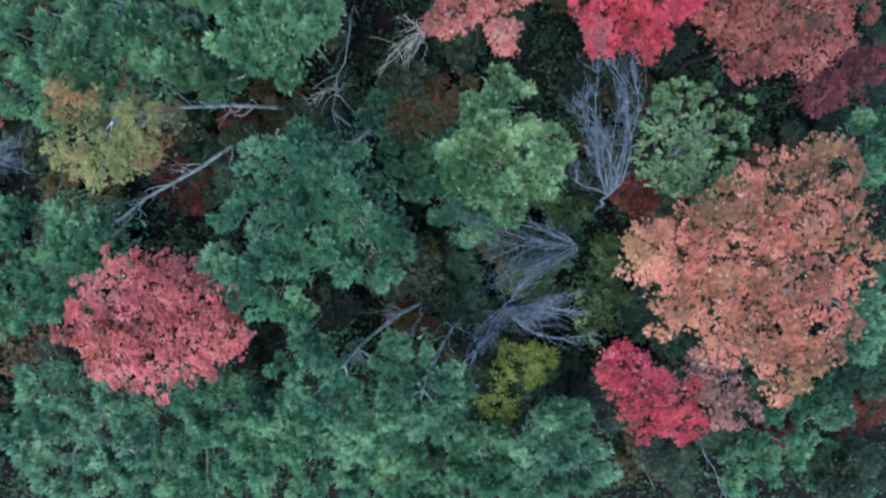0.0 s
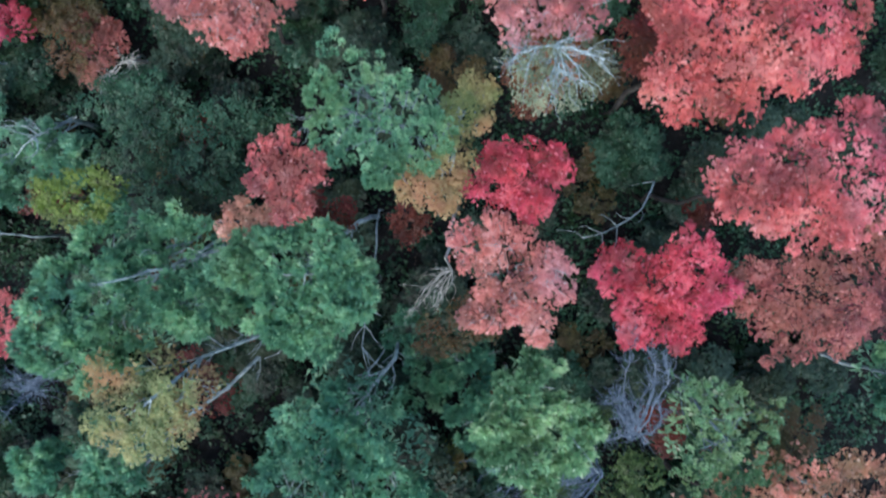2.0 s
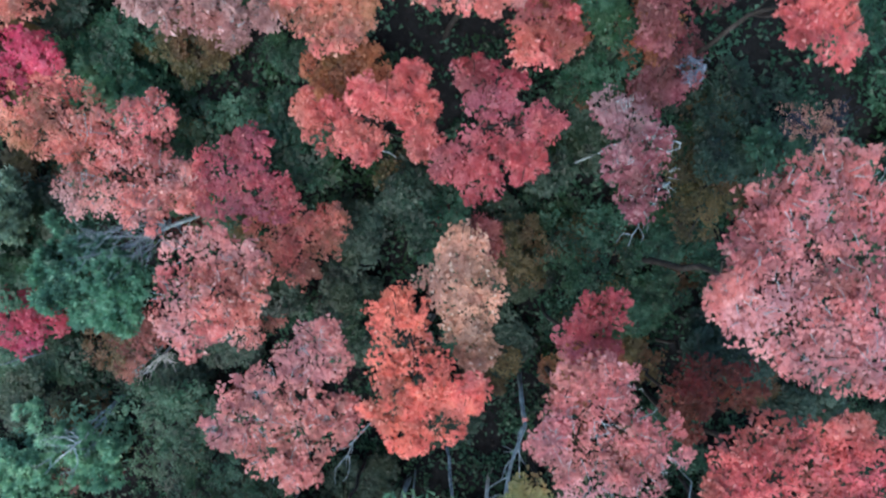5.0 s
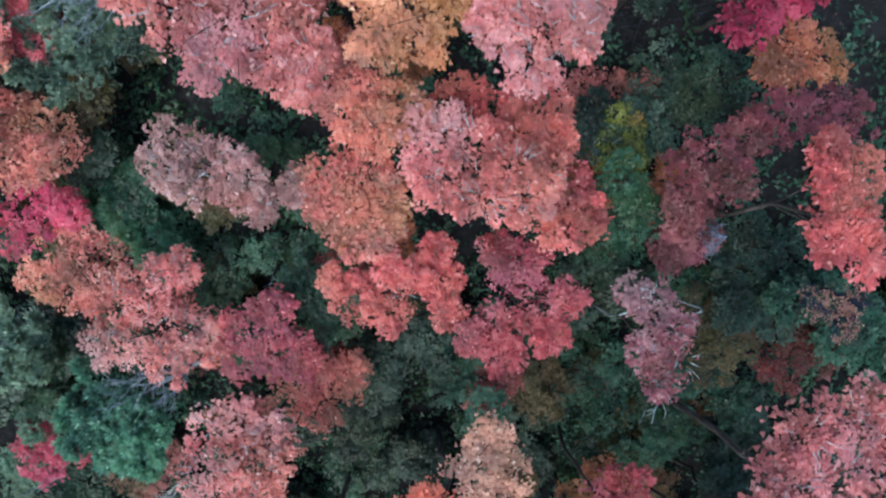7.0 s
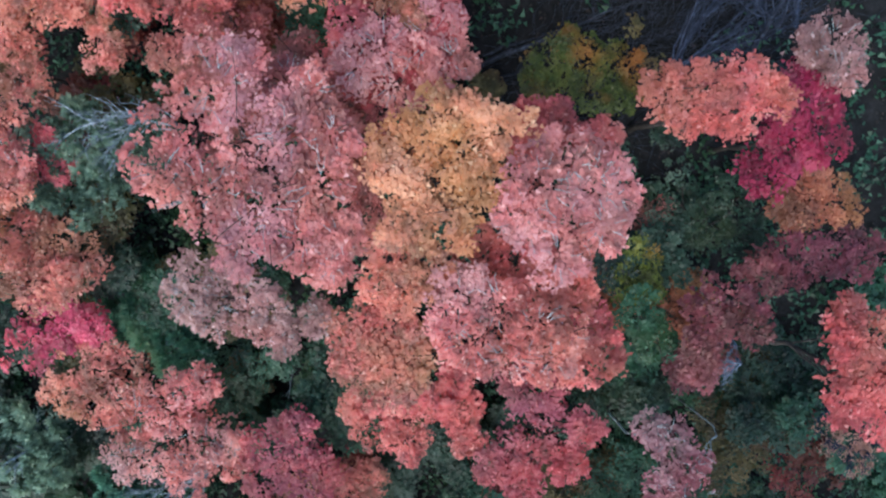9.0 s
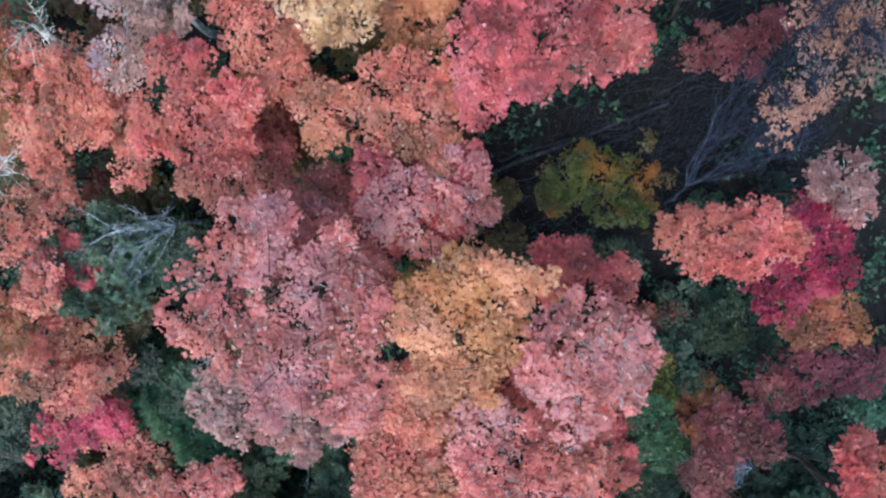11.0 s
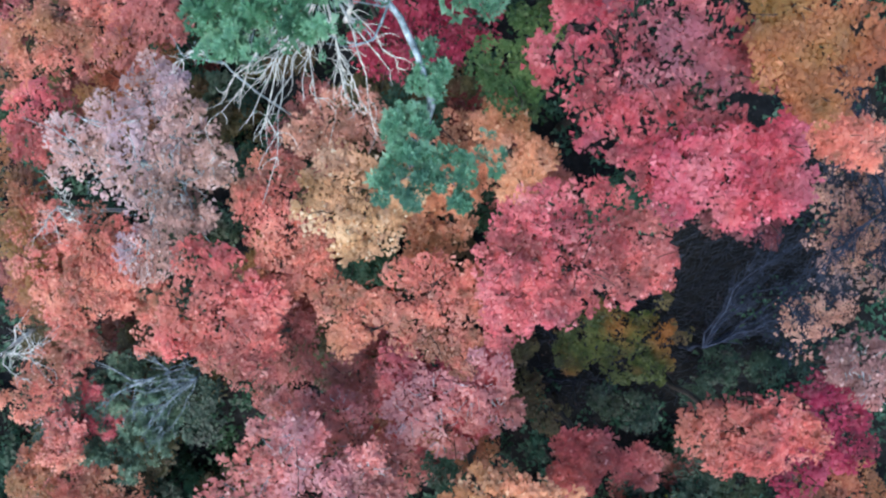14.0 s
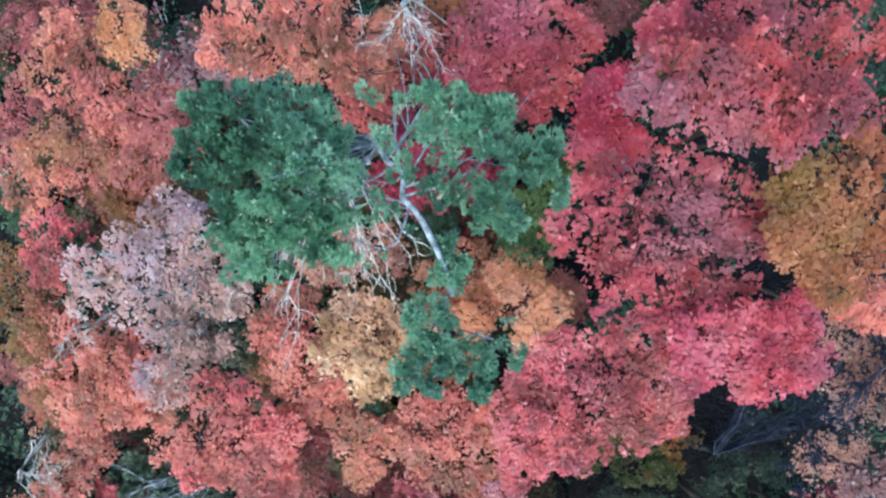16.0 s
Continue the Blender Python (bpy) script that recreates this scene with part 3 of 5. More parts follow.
bare("blue", 8.37, -7.42, ((-3.34, 3.95, 8.77, 1.49), (-4.72, 2.62, 8.98, 1.34), (-2.56, 2.63, 9.00, 1.07), (-6.31, 1.75, 8.73, 1.21)), 9, fork=(-5.39, 2.80, 7.50), haze=0.5)
shrub("lime", 4.01, -8.92, ((0.11, 0.78, 5.50, 1.51), (-1.10, -1.40, 5.50, 1.20), (1.27, 1.15, 5.75, 0.90)), 10)
shrub("grassgreen", 8.36, -3.37, ((0.33, -0.83, 5.19, 1.67), (0.08, -2.68, 5.14, 1.37), (0.83, 1.33, 5.44, 1.21), (-1.79, 3.74, 4.84, 1.23)), 11)
shrub("grassgreen", 4.22, -3.44, ((-0.39, 0.13, 5.03, 1.06), (0.51, -0.16, 5.11, 0.92)), 12)
pine("deep", -0.17, -4.41, ((-6.30, -2.99, 8.53, 1.70), (-5.19, -4.91, 8.65, 1.97), (-7.69, -6.05, 8.62, 1.98), (-6.08, -7.23, 8.47, 2.27), (-3.82, -6.02, 8.66, 1.69), (-8.52, -7.42, 8.70, 1.41)), 13, via=((-0.48, -0.25, 3.00), (-2.47, -1.13, 4.67), (-3.98, -2.12, 7.33), (-4.53, -2.68, 9.20)))
pine("light", 0.94, -6.15, ((-2.73, -1.00, 8.37, 1.42), (-1.62, -2.71, 8.29, 1.86), (-2.72, -3.21, 8.51, 1.42), (-0.79, -3.48, 8.52, 1.27)), 14, via=((-0.36, 0.02, 4.00), (-1.22, -1.01, 6.50), (-1.88, -2.28, 8.80)))
pine("deep", -11.02, -9.59, ((-1.31, 0.55, 7.76, 1.74), (0.67, -0.02, 7.77, 1.74), (-0.79, -1.77, 7.74, 1.74)), 15)
pine("light", -16.89, -10.10, ((-2.15, 0.67, 8.40, 2.28), (0.36, 0.12, 8.44, 2.27), (-1.36, -1.87, 8.45, 2.27), (-3.03, -0.60, 8.81, 1.40), (1.25, -1.51, 8.63, 1.69)), 16)
pine("light", 5.63, -11.36, ((-0.08, 0.07, 7.85, 1.74), (1.34, -1.05, 7.94, 1.44), (-0.64, -1.65, 7.90, 1.45), (0.44, 1.29, 8.04, 1.15)), 17)
pine("deep", 1.94, -13.10, ((0.06, 0.39, 5.73, 1.86), (-0.86, -1.42, 5.87, 1.55), (1.56, -1.05, 6.00, 1.23)), 18)
pine("deep", -11.05, 5.29, ((-8.90, -6.38, 8.25, 2.00), (-7.96, -8.05, 8.08, 2.30), (-9.59, -9.43, 8.22, 1.72), (-6.58, -6.37, 8.44, 1.42), (-9.85, -5.83, 8.44, 1.42)), 19, via=((-0.05, -0.70, 3.00), (-2.10, -2.85, 5.17), (-4.29, -4.40, 6.33), (-5.03, -5.69, 8.00)))
oak("turning", -9.68, 6.47, ((-6.05, -1.67, 11.70, 1.41), (-5.15, -3.09, 11.66, 1.80), (-6.00, -3.59, 11.89, 1.28), (-3.86, -3.82, 11.87, 1.28), (-3.13, -2.63, 11.83, 1.15), (-4.73, -4.32, 12.05, 1.01)), 20, via=((0.60, -0.71, 5.00), (-1.37, -0.92, 6.67), (-3.26, -1.44, 8.83), (-4.23, -2.54, 12.00)))
shrub("russet", -13.98, 2.75, ((-0.79, -1.10, 2.83, 1.63), (-1.98, 0.17, 3.01, 1.30), (2.13, 2.46, 2.66, 1.15)), 21)
shrub("olive", -0.46, 5.52, ((-0.02, 0.28, 4.86, 1.69), (-1.53, -0.35, 4.98, 1.22), (1.49, 0.55, 4.99, 1.22)), 22)
shrub("russet", 9.60, 0.94, ((0.17, 0.26, 7.21, 1.14), (0.39, -0.59, 7.45, 0.71)), 23)
oak("olive", 13.58, 1.76, ((0.78, 0.52, 11.21, 1.18), (-0.22, -0.71, 11.30, 0.91)), 24)
maple("mauve", 13.43, -8.42, ((0.42, -0.16, 8.16, 1.35), (1.03, -1.31, 8.12, 1.20), (-0.45, 0.97, 8.15, 1.05)), 25)
pine("deep", 19.36, -12.36, ((-0.07, 0.36, 4.17, 1.95), (1.78, 1.67, 4.19, 1.63), (-1.84, -1.99, 4.02, 1.63), (3.02, -2.00, 3.95, 1.97)), 26)
pine("light", 20.33, -4.58, ((0.83, 0.50, 8.02, 1.44), (0.40, -1.16, 8.14, 1.15)), 27)
pine("deep", 20.92, 3.51, ((0.70, 0.54, 7.10, 1.34), (0.34, -0.88, 7.31, 0.89)), 28)
shrub("russet", 23.60, -11.35, ((-0.13, -0.66, 3.16, 1.13), (1.21, -0.02, 3.08, 1.29)), 29)
shrub("bushgreen", -1.02, -2.42, ((0.06, 0.23, 3.55, 0.64), (-0.26, -1.05, 3.49, 0.51), (0.22, 1.03, 3.57, 0.38)), 30)
pine("deep", -2.74, -13.45, ((0.19, 0.20, 5.96, 1.54), (-1.34, -0.77, 5.87, 1.54), (1.40, -1.02, 6.00, 1.23)), 31)
pine("deep", -12.84, -13.94, ((-2.88, -0.38, 5.71, 1.55), (-0.63, -0.56, 5.99, 1.54), (1.99, -0.71, 5.66, 1.56)), 32)
pine("deep", 0.77, 0.12, ((0.56, -0.66, 5.93, 1.54), (-0.63, 0.82, 6.00, 1.38)), 33)
pine("mid", -13.54, 10.01, ((-3.32, 0.17, 9.90, 2.39), (-1.17, -1.33, 10.16, 2.11), (-5.11, -2.14, 10.04, 2.12), (-2.85, -3.46, 10.01, 2.38), (0.05, 0.18, 9.94, 1.86), (-5.98, -4.24, 10.01, 1.59), (0.60, -2.36, 10.17, 1.58), (-3.75, -4.41, 10.30, 1.57)), 34, via=((0.67, 0.18, 6.00), (-0.65, -0.62, 7.67), (-1.52, -1.09, 8.83), (-2.54, -1.77, 10.50)))
oak("lime", -16.98, 12.60, ((0.13, 0.02, 11.12, 1.29), (-0.79, -0.22, 11.24, 1.16), (-1.43, 0.04, 11.37, 0.77)), 35)
pine("mid", -5.52, 11.72, ((-3.57, -1.93, 11.85, 1.48), (-1.66, -1.70, 11.79, 1.73), (-0.19, -2.15, 11.99, 1.23), (-3.13, -3.65, 11.80, 1.73), (-1.22, -3.91, 11.72, 1.86), (-2.11, -4.78, 12.08, 1.10), (0.28, -3.34, 12.06, 0.98), (-4.73, -2.15, 11.98, 0.86)), 36, via=((-0.28, -0.26, 6.00), (-1.10, -1.20, 8.67), (-1.34, -1.97, 10.33), (-1.75, -2.43, 12.00)))
maple("pink", 1.15, 9.75, ((-1.48, 0.82, 13.57, 1.09), (-0.16, 1.07, 13.71, 1.08), (0.09, -0.53, 13.60, 1.45), (1.41, -0.05, 13.70, 1.08), (-0.36, -1.65, 13.66, 1.08), (1.85, -0.72, 13.73, 0.84), (-1.17, -2.08, 13.20, 0.65), (1.32, -2.47, 13.00, 0.73)), 37)
maple("crimson", 7.35, 9.00, ((-1.68, 0.55, 12.99, 1.11), (-0.26, -0.17, 12.90, 1.74), (1.30, -0.13, 13.03, 1.48), (1.21, 1.05, 13.16, 1.10), (-0.77, -1.50, 13.12, 1.11), (1.04, -1.49, 13.17, 1.10), (2.40, -0.11, 13.11, 0.98), (-1.14, -1.71, 13.00, 0.82), (0.90, -2.06, 13.00, 0.71)), 38)
maple("dusky", 13.60, 8.40, ((-0.84, 0.04, 12.27, 1.78), (1.07, -0.20, 12.25, 2.04), (2.46, 0.28, 12.26, 1.78), (-0.41, -1.59, 12.42, 1.52), (1.88, -1.44, 12.20, 1.30), (-2.05, 0.29, 12.31, 1.27), (2.50, 2.19, 12.26, 1.27)), 39)
maple("rosepink", 10.34, 13.10, ((-1.72, -0.21, 16.88, 1.24), (-0.48, 0.56, 17.00, 1.44), (1.16, 0.36, 16.82, 1.87), (2.33, -0.22, 16.82, 1.66), (0.32, -1.15, 17.02, 1.44), (-0.91, -0.94, 17.18, 1.02), (1.90, 1.69, 17.06, 1.03), (1.73, -1.69, 17.22, 0.82)), 40)
maple("coral", 8.29, 17.89, ((-1.33, 1.22, 16.30, 1.45), (0.17, 1.79, 16.27, 1.66), (2.10, 1.62, 16.20, 1.67), (3.06, 0.30, 16.24, 1.46), (1.38, -0.26, 16.24, 1.87), (-0.90, -0.45, 16.28, 1.66), (0.05, -1.77, 16.33, 1.45), (-1.59, -1.95, 16.19, 1.25), (1.97, -1.23, 16.57, 1.02), (3.27, -0.67, 16.54, 0.72), (-2.34, 0.63, 16.50, 0.82), (1.67, 2.44, 16.57, 0.82)), 41)
maple("dustyrose", 1.93, 20.03, ((-0.29, 1.40, 14.92, 1.52), (-0.87, 0.05, 14.94, 1.52), (0.88, 0.42, 14.99, 1.51), (2.05, -0.17, 15.02, 1.08), (-0.28, -1.31, 14.96, 1.30), (1.46, -0.95, 15.07, 1.08), (-1.68, -0.01, 15.18, 0.86), (0.46, 2.13, 15.03, 1.08)), 42)
bare("pale", 4.24, 19.85, ((-3.19, -2.46, 14.79, 0.76), (-2.61, -3.55, 14.93, 0.80), (-1.82, -3.85, 14.99, 0.75), (-0.92, -3.66, 14.92, 0.80), (-0.20, -2.65, 14.79, 0.76), (-1.84, -2.67, 14.99, 0.79)), 43, fork=(-1.71, -2.10, 14.90), haze=0.75, leafy=1.2)
pine("mid", -3.67, 15.26, ((-0.98, 1.33, 15.71, 1.45), (0.20, 0.54, 15.73, 1.66), (-1.37, -0.26, 15.89, 1.24), (-0.19, -0.85, 15.83, 1.45), (1.20, 0.33, 15.89, 1.24), (1.40, -0.85, 15.80, 1.24), (0.22, -1.83, 16.03, 0.82), (-1.93, 0.52, 16.01, 0.82)), 44)
oak("turning", 1.12, 18.45, ((-1.67, -2.52, 12.50, 0.95), (-2.34, -4.53, 12.61, 1.07), (-2.56, -5.88, 12.58, 0.83), (-3.47, -5.44, 12.52, 0.95), (-1.22, -1.62, 12.37, 0.72)), 45, via=((-0.65, -0.70, 7.30), (-1.57, -1.67, 9.47), (-2.14, -2.66, 11.64), (-2.68, -3.75, 12.80)))
maple("crimson", 1.77, 13.37, ((-1.18, -0.36, 13.14, 1.10), (0.18, 0.09, 13.13, 1.35), (1.10, 0.32, 13.24, 0.75), (-0.97, 0.55, 13.32, 0.85), (0.15, -1.02, 13.36, 0.85)), 46)
maple("rosepink", -7.71, 13.54, ((-0.38, 0.81, 12.65, 1.00), (-0.84, -0.10, 12.68, 1.00), (0.54, 0.13, 12.68, 1.00), (0.05, -1.26, 12.65, 0.88)), 47)
shrub("russet", -5.38, 11.70, ((-1.27, 0.23, 9.20, 1.05), (2.40, -0.34, 8.93, 1.01), (-2.06, -0.30, 9.23, 0.79)), 48)
maple("orange", -4.57, 22.64, ((-0.60, 1.70, 13.89, 0.95), (-0.36, 0.93, 14.02, 1.38), (0.23, -0.44, 14.10, 1.38), (-0.75, -1.00, 14.23, 1.05), (0.61, -1.86, 14.06, 1.17), (1.99, -0.99, 14.28, 0.63), (-0.17, -2.40, 14.21, 0.74)), 49)
maple("tan", -2.64, 25.16, ((-0.09, 1.52, 12.32, 0.89), (-0.50, 0.29, 12.28, 1.22), (0.52, 0.29, 12.35, 1.11), (0.11, -0.95, 12.32, 1.11), (0.32, -2.21, 12.25, 0.78)), 50)
maple("pink", -9.07, 20.98, ((0.92, 1.51, 13.27, 1.13), (-0.33, 0.48, 13.36, 1.34), (-1.62, -0.60, 13.28, 1.35), (0.27, -1.01, 13.35, 1.35), (-0.78, -1.85, 13.37, 1.12), (1.76, -0.56, 13.44, 0.89), (-2.44, -1.00, 13.36, 0.90), (0.91, 2.34, 13.19, 0.90), (0.28, -2.67, 13.46, 0.67)), 51)
maple("palecoral", -12.52, 24.92, ((-0.80, 1.42, 10.17, 1.36), (-1.52, -0.41, 10.18, 1.48), (0.33, -0.17, 10.24, 1.48), (-1.30, -1.77, 10.24, 1.11), (0.79, -1.53, 10.34, 0.98), (1.04, 0.97, 10.27, 1.11)), 52)
maple("salmon", -10.10, 26.72, ((-1.48, 0.15, 5.08, 1.46), (0.41, 0.15, 5.17, 1.45), (-0.38, -1.17, 5.28, 1.16), (1.23, 0.68, 5.26, 1.01)), 53)
maple("red", -11.80, 29.28, ((-1.02, 0.60, 6.70, 1.34), (0.19, -0.38, 6.74, 1.33), (1.16, -0.62, 6.73, 1.07), (-1.51, -0.62, 6.77, 1.07), (0.01, 1.55, 6.83, 0.93)), 54)
maple("palecoral", -17.23, 29.91, ((-2.10, 0.83, 6.23, 1.68), (-0.54, 1.58, 6.26, 1.67), (0.81, 2.56, 6.37, 0.97), (-0.93, -0.43, 6.11, 2.10), (0.96, -0.45, 6.32, 1.53), (0.26, -1.72, 6.52, 1.11), (-2.36, -0.95, 6.32, 1.39), (2.23, -0.70, 6.34, 0.97)), 55)
maple("salmon", -20.76, 32.36, ((-1.19, 0.94, 5.84, 1.55), (0.14, 0.67, 5.93, 1.40), (-1.89, -0.34, 6.00, 1.12), (-0.58, -0.86, 6.09, 1.12), (0.64, -0.60, 6.00, 1.12)), 56)
pine("misty", -16.84, 27.97, ((-4.26, -1.90, 5.30, 1.54), (-2.86, -2.70, 5.44, 1.53), (-4.77, -3.24, 5.42, 1.39), (-3.24, -4.07, 5.32, 1.68), (-1.73, -3.23, 5.57, 1.11), (-2.03, -4.58, 5.58, 0.97)), 57, via=((1.11, -0.02, 3.46), (-0.45, -0.72, 4.13), (-1.81, -1.52, 4.80), (-2.97, -2.30, 5.46)))
maple("crimson", -24.90, 22.52, ((-0.97, 0.41, 4.03, 1.45), (0.29, -0.46, 4.18, 1.12), (-0.88, -0.75, 4.22, 1.12)), 58)
pine("light", -22.70, 17.19, ((-2.17, -1.35, 4.43, 1.86), (-1.10, -2.96, 4.29, 2.18), (-3.38, -2.86, 4.53, 1.55), (0.82, -1.99, 4.39, 1.55), (-2.66, -3.70, 4.73, 1.23)), 59, via=((0.81, -0.20, 3.72), (0.44, -0.79, 4.72), (-0.20, -1.43, 5.42)))
oak("leafgreen", -17.35, 17.45, ((0.36, -1.03, 5.53, 1.52), (1.30, 0.47, 5.61, 1.37), (-0.41, 0.50, 5.70, 1.21)), 60)
maple("dustyrose", 6.90, 26.19, ((-0.57, 2.17, 16.12, 1.08), (1.00, 2.67, 15.95, 1.27), (2.08, 2.17, 16.09, 1.08), (-1.11, 0.86, 16.27, 1.07), (0.47, 0.85, 16.09, 1.62), (1.94, 0.36, 16.14, 1.44), (-1.49, -1.30, 16.16, 1.08), (-0.11, -1.15, 16.05, 1.62), (1.38, -1.65, 16.09, 1.44), (2.27, -1.29, 16.23, 1.07), (0.56, -2.65, 16.12, 1.08), (2.10, -2.83, 16.07, 0.90), (-1.93, -0.61, 16.35, 0.71)), 61)
maple("red", 2.25, 23.29, ((0.58, 0.65, 11.30, 1.07), (-0.04, -0.71, 11.21, 1.32)), 62)
maple("russet", 8.73, 20.37, ((-0.27, -0.14, 8.46, 1.38), (1.25, -0.39, 8.52, 1.24)), 63)
maple("crimson", -22.64, 34.76, ((-1.03, 0.03, 5.31, 1.55), (0.39, 0.55, 5.48, 1.12), (-1.79, -1.00, 5.39, 1.12), (1.17, 0.30, 5.51, 0.84)), 64)
maple("red", -1.47, 31.61, ((0.15, 1.30, 7.35, 1.37), (0.83, -0.07, 7.47, 1.36), (-1.00, -1.21, 7.54, 1.04), (-1.69, -1.68, 7.51, 0.74), (1.95, -0.05, 7.58, 0.86), (-0.53, -2.40, 7.45, 0.87), (1.27, -1.65, 7.63, 0.74), (-0.79, 1.77, 7.50, 0.86)), 65)
maple("coral", -6.43, 31.97, ((-1.60, -0.53, 6.86, 1.26), (-0.41, -1.18, 7.13, 0.95), (-2.27, 0.20, 6.99, 0.75), (0.75, 0.48, 7.27, 0.74), (1.90, 0.20, 6.99, 0.88), (2.13, -0.98, 6.96, 0.75), (-0.16, 0.71, 7.30, 0.74), (1.67, 1.36, 7.01, 0.70)), 66)
maple("salmon", -7.36, 35.37, ((-0.87, 0.76, 9.62, 1.16), (0.29, 0.95, 9.62, 1.16), (0.88, -0.01, 9.77, 0.94), (-0.49, -0.59, 9.69, 1.16), (0.68, -0.98, 9.72, 0.95), (-1.03, -0.00, 9.84, 0.84), (0.10, -1.55, 9.77, 0.73)), 67)
maple("palecoral", -3.37, 36.42, ((-1.38, 1.03, 9.76, 1.13), (-0.07, 0.84, 9.86, 1.23), (1.24, 0.09, 9.88, 1.13), (-1.01, -0.47, 9.88, 1.13), (0.30, -1.03, 9.96, 1.02), (1.82, -1.03, 9.81, 0.92), (-1.57, 0.09, 9.98, 0.81), (2.38, -0.28, 9.84, 0.72)), 68)
maple("coral", 0.29, 35.01, ((-0.02, 0.45, 7.10, 1.19), (0.84, -0.20, 7.22, 0.95), (-0.25, -0.64, 7.22, 0.95)), 69)
maple("salmon", -6.56, 38.15, ((-0.45, 0.61, 9.07, 1.03), (0.67, 0.24, 9.05, 1.03), (0.11, -0.52, 9.14, 0.93), (-0.82, -0.33, 9.16, 0.82)), 70)
maple("coral", -2.23, 38.26, ((-1.53, 0.46, 7.84, 1.09), (-0.54, 0.25, 7.95, 1.20), (1.26, 0.26, 7.88, 1.20), (0.43, -0.55, 8.15, 0.86), (1.64, -0.74, 8.01, 0.76)), 71)
maple("pink", -10.58, 41.62, ((-1.21, 2.38, 10.71, 1.28), (-2.07, 1.07, 10.70, 1.46), (-0.60, 0.75, 10.64, 1.83), (0.95, 1.06, 10.82, 1.36), (-2.89, -0.09, 10.79, 1.09), (-1.62, -0.75, 10.67, 1.65), (0.06, -1.08, 10.70, 1.64), (1.76, -0.42, 10.84, 1.18), (2.13, 0.88, 10.97, 0.81), (-0.57, -2.24, 10.90, 0.99), (1.23, -2.25, 10.79, 1.00), (2.24, -2.08, 10.80, 0.73), (1.47, 2.18, 10.91, 0.81), (-0.65, 3.15, 10.87, 0.72), (2.04, -2.92, 10.69, 0.64)), 72)
maple("gold", -5.33, 41.51, ((-0.01, 1.47, 10.81, 1.07), (-0.83, 0.66, 10.82, 1.16), (0.80, 0.66, 10.82, 1.16), (-1.47, -0.00, 10.96, 0.80), (-0.17, -0.47, 10.70, 1.44), (1.12, -0.32, 11.01, 0.80), (-0.99, -1.45, 10.78, 0.99), (0.16, -1.62, 10.87, 0.89), (1.44, 1.29, 10.92, 0.71), (2.43, 1.15, 10.80, 0.54)), 73)
maple("dustyrose", -1.91, 40.49, ((0.05, 1.16, 11.65, 1.04), (-0.58, 0.52, 11.70, 1.04), (0.84, 0.52, 11.70, 1.04), (-1.04, -0.43, 11.62, 1.04), (0.24, -0.58, 11.63, 1.22), (1.15, -0.58, 11.80, 0.77), (-0.08, -1.54, 11.66, 0.87), (1.43, 0.21, 11.87, 0.60), (0.96, 0.99, 11.83, 0.69)), 74)
maple("mauve", -13.43, 36.70, ((-1.77, 0.78, 6.45, 1.24), (-0.38, 0.33, 6.51, 1.36), (0.31, -0.58, 6.57, 1.24), (-1.04, -0.58, 6.63, 1.11), (-2.16, 0.11, 6.64, 0.86), (1.26, -0.33, 6.71, 0.86), (1.68, -1.49, 6.64, 0.69), (2.99, -0.62, 6.32, 0.75)), 75)
oak("darkgreen", 5.35, 40.06, ((-0.62, 0.67, 3.04, 1.53), (0.80, -0.28, 3.15, 1.53), (-0.87, -0.77, 3.16, 1.27), (1.73, 0.67, 3.16, 1.27), (1.96, -0.76, 3.25, 1.01)), 76)
oak("leafgreen", 2.54, 35.99, ((-0.02, 0.21, 6.31, 1.06), (0.63, -0.67, 6.42, 0.82)), 77)
oak("yellowgreen", 2.48, 37.86, ((0.31, 0.53, 4.71, 0.93), (-0.15, -0.40, 4.73, 0.93), (0.74, -0.62, 4.87, 0.61)), 78)
maple("coral", 3.20, 44.08, ((-1.11, 0.18, 8.00, 0.86), (0.11, 0.19, 8.03, 1.10), (1.34, 0.38, 7.99, 1.02), (2.17, 0.01, 8.05, 0.61), (-0.65, -0.52, 8.09, 0.85), (0.83, -0.65, 8.13, 0.85), (2.06, -0.59, 8.11, 0.51), (-1.68, -0.29, 8.06, 0.51)), 79)
maple("magenta", 6.91, 43.27, ((0.77, 0.82, 6.04, 1.13), (0.17, -0.64, 6.09, 1.13), (-0.36, -1.51, 5.97, 1.02), (1.36, -0.21, 6.15, 0.95), (0.51, 1.66, 6.08, 0.79)), 80)
maple("rust", 8.37, 40.92, ((0.05, 0.23, 5.68, 1.07), (1.24, -0.24, 5.58, 1.19), (-0.40, -0.64, 5.75, 0.83)), 81)
maple("plum", 9.19, 38.62, ((-1.17, -0.02, 6.29, 1.17), (-2.14, -0.69, 6.13, 1.06), (0.57, 0.19, 6.26, 1.17), (1.72, -0.02, 6.17, 0.94)), 82)
maple("plum", 6.16, 35.98, ((-1.13, 0.79, 7.78, 1.26), (-0.12, 0.18, 7.91, 1.02), (-1.84, -0.65, 8.05, 0.79), (-1.77, -1.53, 7.93, 0.68)), 83)
maple("coral", 8.01, 35.30, ((-0.05, 1.62, 10.84, 0.70), (0.70, 0.88, 10.86, 1.00), (0.52, -0.60, 10.94, 0.99), (1.04, -1.77, 10.79, 0.90), (-0.05, -1.33, 11.00, 0.69), (0.00, 0.56, 11.09, 0.69)), 84)
